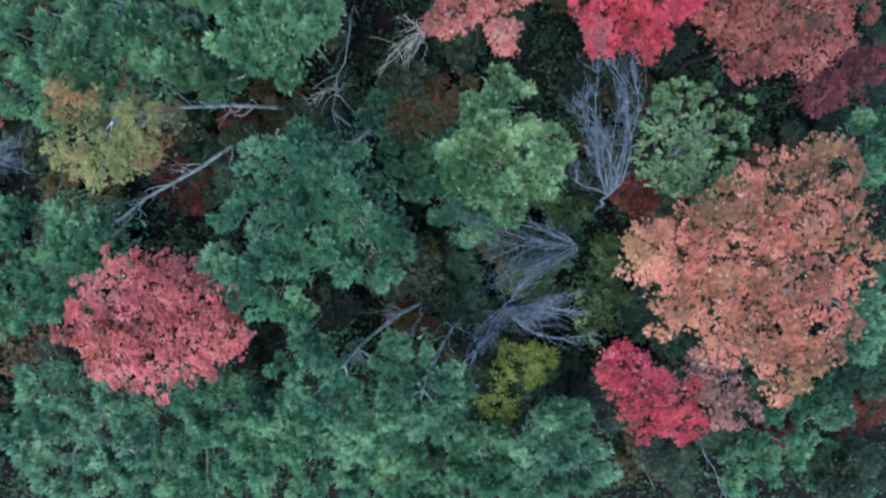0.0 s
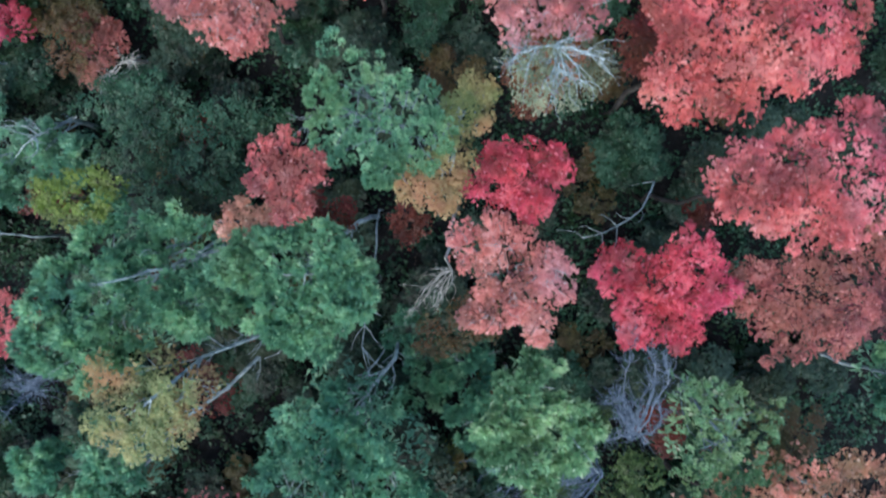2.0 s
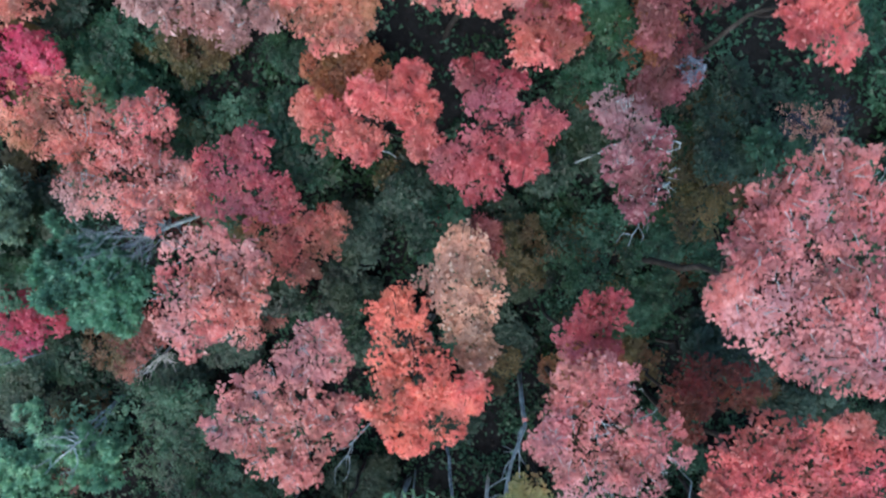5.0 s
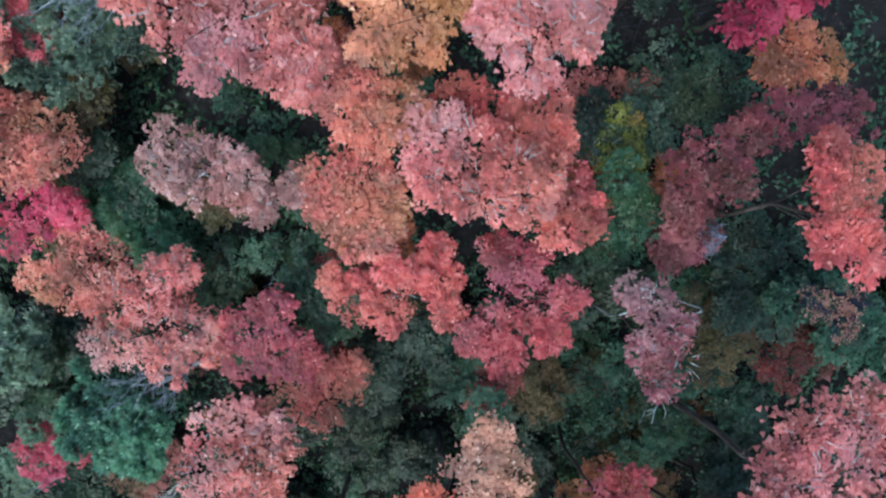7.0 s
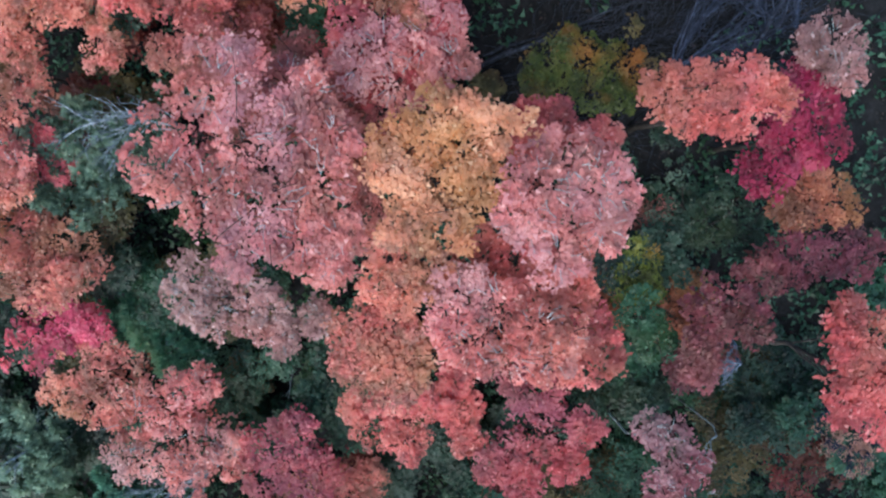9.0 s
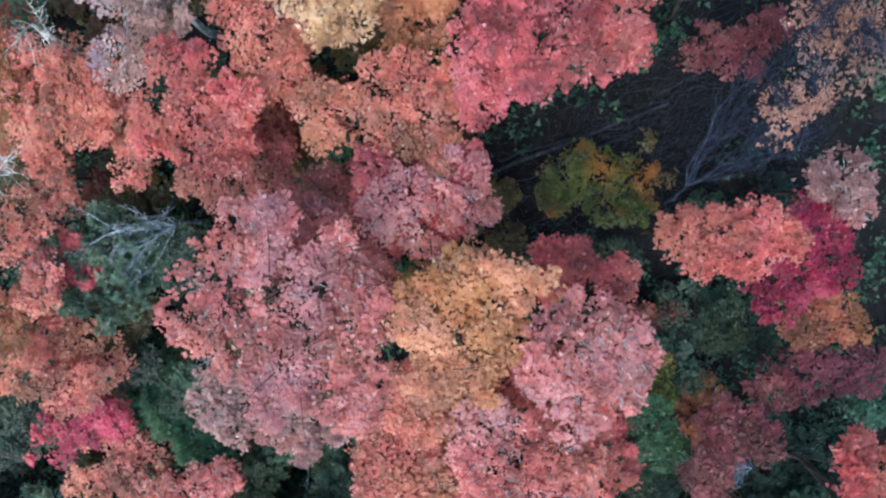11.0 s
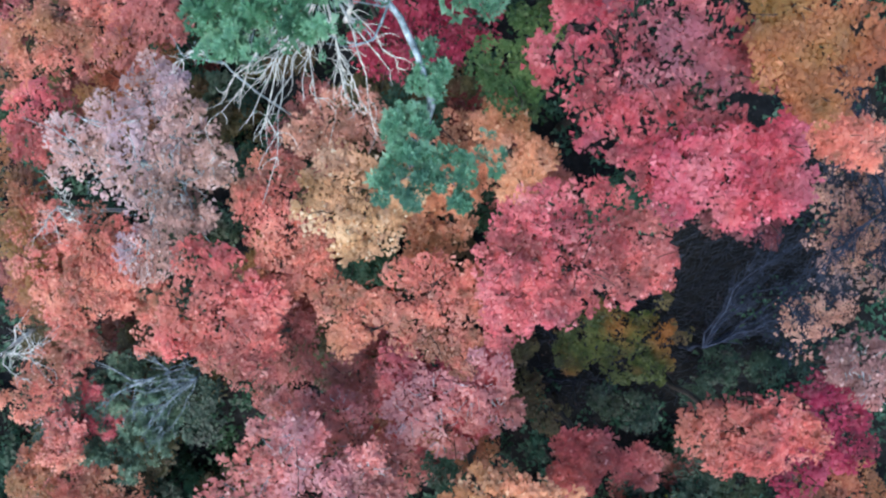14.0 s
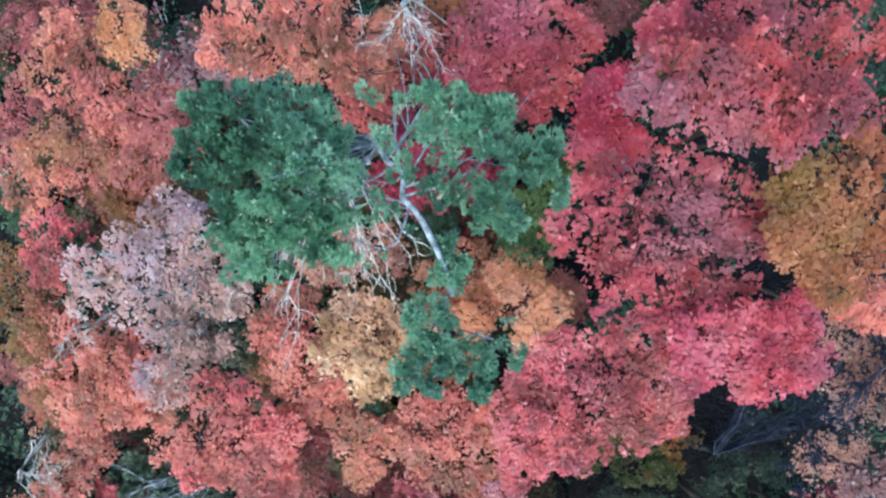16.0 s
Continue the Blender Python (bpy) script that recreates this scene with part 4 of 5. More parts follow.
maple("palepink", 3.66, 30.33, ((-0.15, 1.22, 9.17, 0.94), (0.66, 0.18, 9.39, 0.81), (0.99, -0.98, 9.18, 1.06), (-0.42, -0.68, 9.43, 0.70), (0.34, -1.86, 9.20, 0.82), (-0.80, 1.66, 9.16, 0.66)), 85)
shrub("leafgreen", 3.22, 26.66, ((-0.18, -0.12, 3.09, 1.99), (0.64, -1.79, 3.35, 1.41), (1.41, 0.88, 3.49, 1.12)), 86)
shrub("olive", 0.64, 26.68, ((0.38, -0.73, 3.05, 1.28), (-0.23, 0.48, 3.19, 0.99)), 87)
bare("dulltan", 15.29, 31.92, ((-5.40, -0.37, 8.48, 0.65), (-4.13, -0.36, 8.54, 0.65), (-4.31, -1.25, 8.53, 0.65)), 88)
pine("sage", -19.88, 45.70, ((-2.71, -2.39, 4.14, 1.31), (-0.95, -2.14, 4.10, 1.58), (0.31, -2.91, 4.11, 1.45), (-1.49, -3.68, 4.12, 1.58), (-0.49, -4.71, 4.13, 1.31), (-2.42, -3.65, 4.27, 1.18), (1.07, -2.15, 4.06, 1.18), (-3.43, -2.89, 4.23, 0.92)), 89, via=((1.40, -1.10, 4.17), (0.25, -1.42, 4.67), (-0.35, -1.62, 4.97)))
maple("salmon", -22.93, 39.07, ((-1.38, 0.46, 4.95, 1.54), (0.38, -0.10, 4.86, 1.69), (-0.83, -1.09, 5.07, 1.39), (1.41, -1.15, 4.89, 1.26), (-2.79, -0.37, 4.84, 1.41)), 90)
shrub("olive", -20.54, 40.27, ((-0.80, -0.72, 3.80, 1.19), (0.06, 0.38, 3.86, 1.06)), 91)
maple("salmon", -22.64, 37.69, ((-2.09, -0.15, 6.26, 1.35), (-0.24, -0.60, 6.41, 1.34), (1.23, -0.37, 6.34, 1.08)), 92)
maple("salmon", -19.46, 49.06, ((-1.29, 1.54, 6.45, 1.36), (-0.38, 0.42, 6.53, 1.48), (-1.65, 0.18, 6.68, 1.10), (0.54, -0.48, 6.61, 1.23), (-0.71, -0.71, 6.80, 0.97), (0.84, -2.29, 6.41, 0.99)), 93)
maple("coral", -14.06, 48.26, ((-0.76, 1.37, 8.55, 1.13), (0.02, 0.62, 8.67, 1.13), (-1.29, 0.06, 8.69, 1.02), (-0.21, -0.50, 8.62, 1.23), (0.88, -1.26, 8.53, 1.03), (-1.50, -0.69, 8.68, 0.92), (1.35, 0.25, 8.75, 0.71)), 94)
maple("salmon", -12.05, 50.86, ((-0.69, 1.90, 6.82, 1.07), (-0.84, 0.53, 7.03, 1.06), (0.10, -0.04, 7.00, 1.17), (-0.30, -1.19, 7.02, 0.95), (0.65, -1.37, 6.92, 0.96), (-1.37, 1.08, 7.15, 0.63), (0.91, -0.25, 7.18, 0.74)), 95)
maple("cream", -9.50, 51.65, ((-0.74, 1.05, 8.01, 0.97), (0.13, 0.53, 7.99, 1.17), (-0.92, -0.18, 8.05, 0.97), (0.49, -0.52, 8.05, 0.97), (-0.20, -0.89, 8.14, 0.77), (1.38, 0.50, 8.13, 0.58)), 96)
maple("gold", -6.66, 52.41, ((-0.68, 0.99, 5.81, 0.97), (0.49, 1.40, 5.70, 1.08), (1.47, 1.00, 5.75, 0.86), (-1.07, -0.37, 5.86, 0.86), (-0.09, -1.13, 5.77, 0.97), (-0.69, -1.90, 5.68, 0.76), (0.30, -0.00, 5.96, 0.86)), 97)
maple("salmon", -7.66, 48.26, ((-0.36, 0.61, 7.43, 1.11), (0.56, 0.80, 7.39, 1.11), (1.11, -0.12, 7.31, 1.22), (0.00, -0.49, 7.44, 1.11), (1.30, -1.23, 7.42, 0.81), (-1.47, -0.13, 7.45, 0.91), (1.85, 0.62, 7.38, 0.81), (-2.43, 0.06, 7.22, 0.92), (-2.23, -0.87, 7.34, 0.71)), 98)
maple("rosepink", -3.17, 50.18, ((-1.36, 1.14, 8.89, 0.92), (-0.34, 0.98, 8.86, 1.20), (1.02, 0.99, 8.77, 1.30), (2.23, 0.67, 8.71, 1.12), (0.35, -0.35, 8.85, 1.30), (1.68, -0.53, 8.93, 0.92), (-0.86, -0.54, 9.07, 0.82), (-0.36, -1.38, 9.12, 0.64), (2.52, -0.19, 8.92, 0.65), (-1.69, -0.03, 8.89, 0.92), (-1.67, -1.20, 8.85, 0.83), (-1.83, -2.04, 8.75, 0.65)), 99)
maple("red", -6.82, 45.60, ((-1.24, -0.10, 7.52, 1.03), (0.09, 0.10, 7.59, 1.12), (1.22, -0.09, 7.58, 0.92), (-0.48, -1.05, 7.56, 1.02), (0.84, -0.84, 7.67, 0.81), (-1.42, 0.85, 7.53, 0.82), (1.41, 0.85, 7.53, 0.82)), 100)
maple("dusky", -13.35, 46.43, ((-0.90, -0.21, 5.94, 1.28), (0.61, 0.64, 5.93, 1.16), (0.83, -0.42, 6.01, 1.04), (-1.74, -0.42, 5.98, 0.93)), 101)
shrub("olive", -10.91, 46.16, ((0.08, -0.26, 2.69, 1.18), (-0.58, 0.35, 2.88, 0.82)), 102)
maple("lavender", -16.58, 53.27, ((-1.46, 1.26, 8.75, 1.27), (-0.11, 1.83, 8.71, 1.28), (-2.30, -0.09, 8.71, 1.28), (-0.73, -0.29, 8.75, 1.49), (0.88, 0.86, 8.83, 1.16), (0.67, -0.68, 8.86, 1.16), (-0.18, -1.84, 8.76, 1.17), (-0.53, -3.04, 8.53, 1.07), (1.22, -1.64, 8.86, 0.84), (-3.01, 0.87, 8.76, 0.85), (1.87, -0.10, 8.95, 0.74), (0.09, 2.80, 8.67, 0.96)), 103)
maple("fadedred", -1.65, 55.34, ((-1.22, 1.32, 10.78, 0.98), (-0.20, 1.76, 10.82, 0.98), (0.98, 1.45, 10.86, 0.98), (-1.80, -0.03, 10.76, 0.98), (-0.60, -0.03, 10.76, 1.31), (0.89, -0.03, 10.78, 1.31), (2.23, 0.86, 10.76, 0.98), (2.57, -0.19, 10.73, 0.98), (-1.06, -1.23, 10.83, 0.98), (0.32, -1.54, 10.78, 1.14), (1.81, -1.24, 10.80, 0.98), (3.55, 0.25, 10.57, 0.83), (-1.54, 0.72, 10.89, 0.81), (0.18, -2.45, 10.79, 0.82), (-2.41, 0.13, 10.81, 0.65)), 104)
maple("rose", 0.34, 52.70, ((-0.93, 0.04, 11.57, 0.78), (0.05, 0.05, 11.62, 0.93), (1.05, 0.19, 11.61, 0.85), (0.47, -0.81, 11.67, 0.77), (1.47, -0.53, 11.66, 0.62), (-1.21, -0.69, 11.56, 0.62), (1.46, 0.63, 11.63, 0.62)), 105)
maple("rust", 1.76, 55.84, ((-0.35, 0.60, 12.37, 0.88), (0.62, 0.73, 12.31, 1.04), (1.27, 0.05, 12.39, 0.88), (-0.18, -0.75, 12.37, 0.88), (0.79, -1.03, 12.35, 0.89), (-0.81, -0.34, 12.50, 0.58), (0.23, -1.57, 12.40, 0.59), (1.13, 1.40, 12.32, 0.74)), 106)
maple("fadedred", -0.69, 58.54, ((-1.48, 0.58, 12.83, 0.71), (-0.61, 0.69, 12.90, 0.85), (0.52, 0.67, 12.95, 0.85), (1.47, 0.05, 12.89, 0.85), (2.44, -0.06, 12.78, 0.72), (-1.00, -0.08, 12.95, 0.71), (0.15, -0.34, 12.96, 0.85), (1.30, -0.73, 12.99, 0.63), (-1.86, -0.05, 12.83, 0.57), (3.13, -0.31, 12.73, 0.43)), 107)
maple("crimson", -2.65, 58.54, ((-0.09, 0.67, 8.99, 0.73), (0.10, -0.14, 8.93, 0.91), (-0.41, -0.48, 9.02, 0.64), (0.42, 1.00, 8.93, 0.73), (0.60, -0.64, 8.95, 0.73)), 108)
maple("red", -5.20, 60.28, ((-0.84, 0.81, 9.22, 1.08), (0.44, 0.95, 9.27, 1.07), (1.41, 0.63, 9.26, 0.90), (-0.20, -0.33, 9.31, 1.07), (0.92, -0.35, 9.36, 0.89), (-1.01, -0.33, 9.31, 0.89), (0.43, -1.15, 9.44, 0.62)), 109)
maple("salmon", -11.42, 61.00, ((-1.57, 0.60, 8.77, 1.14), (-0.18, 0.56, 8.89, 1.13), (1.19, 0.72, 8.89, 0.94), (-2.47, 0.11, 8.70, 0.95), (0.35, -0.32, 9.04, 0.84), (1.83, -0.76, 8.76, 0.86), (2.53, 0.44, 8.67, 0.76), (-1.02, -0.13, 8.96, 0.94)), 110)
maple("coral", -9.43, 59.68, ((-0.57, 0.04, 6.49, 0.94), (0.57, 0.21, 6.54, 0.83)), 111)
maple("palepink", -16.53, 61.43, ((-0.86, 1.02, 6.73, 1.39), (-1.24, -0.46, 6.91, 1.04), (0.25, -0.28, 6.97, 1.03), (1.66, -0.25, 6.83, 0.81)), 112)
maple("salmon", -21.09, 59.29, ((-0.92, 2.16, 7.07, 1.45), (0.70, 1.03, 7.30, 1.20), (-0.20, -0.26, 7.33, 1.31), (-1.67, -1.10, 7.13, 1.45), (-0.06, -1.78, 7.30, 1.08), (-2.41, -2.41, 7.09, 0.97), (1.33, -0.71, 7.37, 0.95), (-0.92, 3.69, 6.97, 0.97)), 113)
maple("dusky", -23.85, 62.23, ((-1.35, 1.38, 4.95, 1.58), (1.24, 2.09, 4.87, 1.32), (-1.06, -1.49, 5.21, 1.04), (-1.97, -3.31, 4.72, 1.06)), 114)
maple("gold", -18.63, 62.41, ((-0.49, 0.58, 7.75, 1.03), (-0.06, -0.46, 7.85, 0.80)), 115)
maple("red", 1.05, 60.86, ((-1.51, 0.39, 10.15, 1.02), (-0.09, 0.31, 10.37, 1.01), (1.45, 0.47, 10.30, 1.01), (3.04, -0.04, 10.00, 1.03), (-2.26, -0.06, 10.13, 0.68)), 116)
pine("misty", -7.89, 54.73, ((-3.54, 2.85, 14.20, 0.86), (-2.43, 3.27, 14.41, 0.72), (-1.96, 2.57, 14.50, 0.72), (-3.30, 1.91, 14.27, 0.85), (-2.22, 1.67, 14.41, 0.85), (-2.83, 0.97, 14.36, 0.73), (-1.86, 0.86, 14.52, 0.60), (-3.45, 0.51, 14.28, 0.61), (-2.71, 0.28, 14.40, 0.54), (-4.10, 3.31, 14.22, 0.55), (-4.38, 2.50, 14.17, 0.62), (-1.03, 1.77, 14.65, 0.53), (-0.94, 0.74, 14.56, 0.54), (-2.17, 3.93, 14.49, 0.48), (0.68, 3.27, 14.34, 0.67), (1.49, 3.05, 14.22, 0.61), (0.33, 2.45, 14.53, 0.54), (1.38, 2.13, 14.22, 0.74), (2.34, 2.37, 14.03, 0.62), (1.73, 1.42, 14.18, 0.61), (2.83, 1.78, 13.94, 0.50), (2.70, 2.61, 14.01, 0.44), (0.56, 1.65, 14.57, 0.42), (-0.34, 2.89, 14.61, 0.50), (-0.12, 2.10, 14.66, 0.43), (-0.48, 0.97, 14.59, 0.50), (-1.30, 0.16, 14.50, 0.50), (-0.57, 3.68, 14.56, 0.45), (-0.00, 3.23, 14.57, 0.45)), 117, via=((0.81, -0.69, 12.50), (0.52, 0.29, 13.00), (0.10, 1.13, 13.20), (-0.31, 1.60, 13.30), (-0.25, 2.13, 13.40), (-0.62, 2.37, 13.50), (-0.82, 2.73, 13.60), (-1.05, 2.90, 13.70)))
oak("grassgreen", -4.43, 56.37, ((-0.52, -0.37, 8.45, 1.00), (-0.18, -1.39, 8.52, 0.82), (0.49, 0.82, 8.41, 0.73), (-0.71, -1.57, 8.66, 0.54)), 118)
bare("dulltan", 10.28, 48.34, ((-5.13, 4.28, 8.84, 1.18), (-3.76, 3.33, 8.64, 1.28), (-4.88, 2.27, 8.84, 1.10), (-3.37, 1.50, 8.44, 1.04), (-4.72, 5.69, 9.04, 1.16), (-5.51, 6.82, 9.04, 0.99), (-3.13, 5.32, 8.24, 1.22)), 119, haze=1.0, leafy=6.0)
bare("dulltan", 8.56, 46.57, ((-4.13, 1.57, 8.70, 0.84), (-3.15, 2.25, 8.50, 0.79), (-4.25, 0.70, 8.50, 0.50)), 120, haze=1.0, leafy=6.0)
maple("mauve", 7.84, 46.03, ((0.45, 0.21, 5.96, 0.99), (0.78, -0.82, 5.98, 0.88), (-0.27, 0.05, 6.13, 0.65)), 121)
maple("salmon", 3.69, 53.43, ((-0.08, 0.19, 10.60, 0.58), (0.56, -0.11, 10.56, 0.67)), 122)
shrub("bushgreen", 0.20, 46.14, ((-1.30, 0.13, 2.24, 0.95), (0.11, 0.37, 2.26, 1.18), (1.55, 0.13, 2.21, 1.07), (0.59, -0.82, 2.30, 1.06), (1.78, -1.05, 2.31, 0.71), (-1.55, -0.58, 2.35, 0.66), (-0.65, 1.08, 2.44, 0.70)), 123)
shrub("olive", 2.74, 47.12, ((0.44, -0.62, 2.02, 0.47), (-0.30, 0.92, 1.98, 0.38)), 124)
maple("plum", 5.23, 51.49, ((-0.77, 0.05, 2.68, 1.11), (0.76, -0.19, 2.79, 1.11), (1.64, 0.70, 2.78, 0.86)), 125)
bare("white", -26.46, 46.82, ((4.58, -0.51, 9.72, 0.80), (5.01, 0.10, 9.73, 0.70), (4.57, -1.32, 9.76, 0.60)), 126, haze=0.6)
bare("white", -21.87, 52.36, ((0.91, -0.18, 8.32, 0.95), (0.28, -1.02, 8.36, 0.84), (1.58, -1.02, 8.42, 0.74)), 127, haze=0.6)
pine("sage", -25.23, 28.08, ((-0.87, 1.08, 4.69, 1.74), (0.62, 0.27, 4.83, 1.44), (-1.12, -0.61, 4.82, 1.44)), 128, via=((0.73, 0.66, 3.37), (0.04, 0.38, 4.37), (-0.43, 0.48, 5.37)))
pine("deep", -18.72, 34.26, ((-0.29, -0.27, 2.71, 1.46), (-1.43, 0.86, 2.65, 1.32), (0.54, -1.42, 2.71, 1.17)), 129)
shrub("leafgreen", -14.48, 32.49, ((-0.69, -0.10, 2.79, 1.38), (1.27, 0.47, 2.76, 1.11), (-1.25, -1.22, 2.84, 1.11)), 130)
oak("olive", -21.02, 21.45, ((-0.96, -0.45, 3.04, 1.65), (-0.25, 1.05, 3.12, 1.48)), 131)
bare("blue", -25.05, 2.45, ((2.38, 0.87, 7.02, 1.41), (1.51, -0.00, 7.05, 1.27), (3.31, 0.33, 7.15, 1.13)), 132, haze=0.4)
bare("white", -0.38, 12.39, ((-1.96, -4.32, 8.00, 0.82), (-2.48, -5.35, 7.80, 0.72), (-1.43, -5.10, 7.90, 0.71), (-1.35, -3.31, 8.20, 0.70)), 133, fork=(-0.63, -3.36, 7.20), haze=0.5)
maple("plum", 19.62, 6.67, ((-0.91, -0.40, 7.11, 1.09), (0.70, -0.15, 7.21, 1.24), (1.57, 0.99, 7.10, 1.25)), 134)
maple("russet", 7.24, 19.31, ((0.33, 0.48, 9.41, 1.10), (0.05, -0.53, 9.54, 0.82)), 135)
maple("tan", -9.87, 11.51, ((-0.62, 0.03, 10.37, 0.96), (0.40, -0.22, 10.43, 0.82)), 136)
maple("coral", -24.35, 6.34, ((-0.53, 0.31, 5.15, 1.31), (-0.67, -0.91, 5.22, 1.14)), 137)
maple("salmon", -22.49, 49.07, ((-0.77, 0.49, 6.37, 1.14), (-1.12, 2.12, 6.12, 1.15), (-0.15, -1.10, 6.36, 1.01), (0.13, -2.24, 6.14, 0.89)), 138)
maple("rust", -24.14, 40.35, ((-0.31, 0.47, 6.60, 0.92), (-0.60, -0.75, 6.60, 0.92)), 139)
maple("palecoral", -22.92, 42.67, ((-0.76, 0.33, 6.13, 1.05), (-0.03, -0.63, 6.19, 0.92)), 140)
maple("coral", -21.90, 42.55, ((-0.30, -0.17, 5.15, 1.07), (-0.67, 0.75, 5.27, 0.80)), 141)
maple("coral", -20.87, 54.47, ((-0.39, 0.60, 9.22, 1.10), (-0.56, -0.41, 9.32, 0.88)), 142)
maple("pink", -6.49, 44.97, ((-0.65, 0.42, 8.05, 1.19), (0.78, 0.79, 7.99, 1.19), (-0.29, -0.65, 8.14, 0.99), (-1.36, -0.12, 8.10, 0.89), (1.49, 0.06, 8.11, 0.79)), 143)
maple("coral", -1.62, 43.08, ((0.12, 0.04, 7.74, 0.84), (-0.67, 0.44, 7.78, 0.63), (1.53, -0.39, 7.61, 0.74), (-0.64, -0.55, 7.73, 0.73)), 144)
maple("rust", -23.75, 49.47, ((-0.89, 1.78, 5.04, 1.32), (-0.34, -0.15, 5.25, 1.31), (-0.75, -1.83, 5.08, 1.19)), 145)
oak("olive", -23.10, 46.61, ((-0.31, 0.32, 5.54, 1.15), (-0.74, -0.64, 5.66, 0.89)), 146)
maple("dusky", -9.74, 45.56, ((0.35, -0.26, 6.20, 0.99), (-0.66, 0.15, 6.25, 0.88)), 147)
maple("pink", -10.31, 44.12, ((-0.12, 0.52, 7.58, 1.05), (0.46, -0.64, 7.64, 0.94), (-0.88, -0.24, 7.70, 0.84), (1.42, -1.07, 7.48, 0.85), (-1.70, 0.51, 7.52, 0.84)), 148)
maple("rust", -23.65, 51.31, ((-1.11, 2.36, 5.87, 1.27), (-1.26, 0.51, 6.10, 1.39), (-0.32, -0.89, 6.19, 1.26), (0.05, -2.90, 5.81, 1.28)), 149)
maple("salmon", -20.27, 49.40, ((-0.55, 0.78, 7.14, 1.08), (0.52, -0.58, 7.13, 1.08), (-1.51, -1.03, 7.14, 0.96)), 150)
maple("coral", -8.59, 60.94, ((0.49, 0.64, 6.33, 1.05), (1.05, -0.49, 6.37, 0.83), (-1.99, 0.13, 6.21, 0.84)), 151)
bare("white", -8.18, 65.83, ((-0.57, -5.01, 9.65, 0.48), (-0.10, -5.64, 9.66, 0.45), (0.84, -5.46, 9.55, 0.45), (-1.38, -4.81, 9.50, 0.45), (0.37, -4.86, 9.64, 0.45)), 152)
maple("plum", 5.86, 33.74, ((0.76, 0.14, 4.57, 1.21), (-0.25, -0.35, 4.63, 1.07)), 153)
oak("olive", 8.32, 29.45, ((1.03, -0.14, 3.84, 1.71), (-0.44, 1.00, 4.04, 1.13), (0.17, -1.74, 4.03, 1.13)), 154)
oak("darkgreen", 10.15, 32.88, ((-0.06, 0.78, 2.48, 1.71), (1.32, -0.84, 2.51, 1.71), (-0.63, -0.83, 2.62, 1.42), (1.75, 0.26, 2.64, 1.42)), 155)
shrub("leafgreen", 6.94, 31.85, ((-0.07, 0.08, 2.19, 1.24), (0.99, -0.46, 2.33, 0.96)), 156)
maple("russet", 12.02, 28.78, ((0.56, 0.54, 4.14, 1.61), (0.03, -1.09, 4.20, 1.46), (1.54, -0.49, 4.37, 1.16)), 157)
shrub("leafgreen", 8.93, 25.59, ((1.46, -0.29, 3.28, 1.43), (0.20, 0.94, 3.43, 1.14), (-0.84, -1.77, 3.29, 1.15)), 158)
shrub("darkgreen", -6.24, 28.97, ((-0.09, 0.81, 0.40, 1.85), (-1.34, -1.63, 0.40, 1.54), (1.44, -1.33, 0.40, 1.22), (0.23, 2.32, 0.40, 1.23)), 159)
oak("olive", 0.20, 25.87, ((-0.23, 0.28, 2.20, 1.57), (0.65, -0.60, 2.36, 1.25)), 160)
shrub("leafgreen", 2.91, 27.80, ((0.07, -0.17, 1.24, 1.94), (1.50, -0.46, 1.50, 1.33), (-0.89, 1.01, 1.57, 1.18)), 161)
oak("leafgreen", 3.02, 34.65, ((0.31, 1.35, 3.92, 1.59), (0.77, -0.40, 4.12, 1.31), (-0.69, -1.12, 4.12, 1.05)), 162)
shrub("leafgreen", 7.35, 25.65, ((-0.02, -0.38, 2.48, 1.18), (0.80, 0.52, 2.62, 0.88)), 163)
shrub("leafgreen", -16.16, 32.77, ((-0.42, 0.93, 0.40, 1.53), (-1.33, -0.88, 0.40, 1.22), (0.54, -0.00, 0.40, 1.22)), 164)
pine("deep", -19.90, 35.54, ((-0.96, 0.77, 1.35, 1.83), (0.79, 0.18, 1.42, 1.52), (-1.76, -0.41, 1.53, 1.36)), 165)
shrub("darkgreen", 9.86, 29.69, ((0.54, -0.35, 1.88, 1.43), (1.39, 1.35, 1.81, 1.29), (-0.88, -0.92, 1.89, 1.14)), 166)
oak("olive", 9.18, 32.15, ((0.18, -0.12, 1.89, 1.62), (0.88, 0.65, 2.13, 1.17)), 167)
maple("plum", 6.20, 34.29, ((0.08, -0.09, 3.44, 1.11), (0.85, 1.18, 3.32, 1.12), (-0.40, -1.09, 3.42, 0.84)), 168)
shrub("darkgreen", -23.86, 19.43, ((-0.90, 0.63, 1.07, 1.96), (0.48, -0.67, 1.25, 1.63), (-1.88, -1.34, 1.20, 1.63)), 169)
oak("leafgreen", -16.07, 14.70, ((-1.66, 0.38, 5.35, 2.21), (0.90, 2.14, 5.67, 1.87), (2.31, 0.09, 5.66, 1.87), (3.46, 2.44, 5.46, 1.57), (-0.14, -1.69, 5.53, 1.88)), 170)
shrub("leafgreen", -14.94, 15.46, ((-4.73, 2.30, 4.28, 1.53), (3.93, 1.37, 4.80, 1.51), (2.10, -2.23, 4.90, 1.51)), 171)
pine("deep", -1.73, 3.63, ((-0.32, -0.77, 3.97, 2.29), (1.56, 0.13, 4.30, 1.62), (-1.23, 1.98, 4.18, 1.63)), 172)
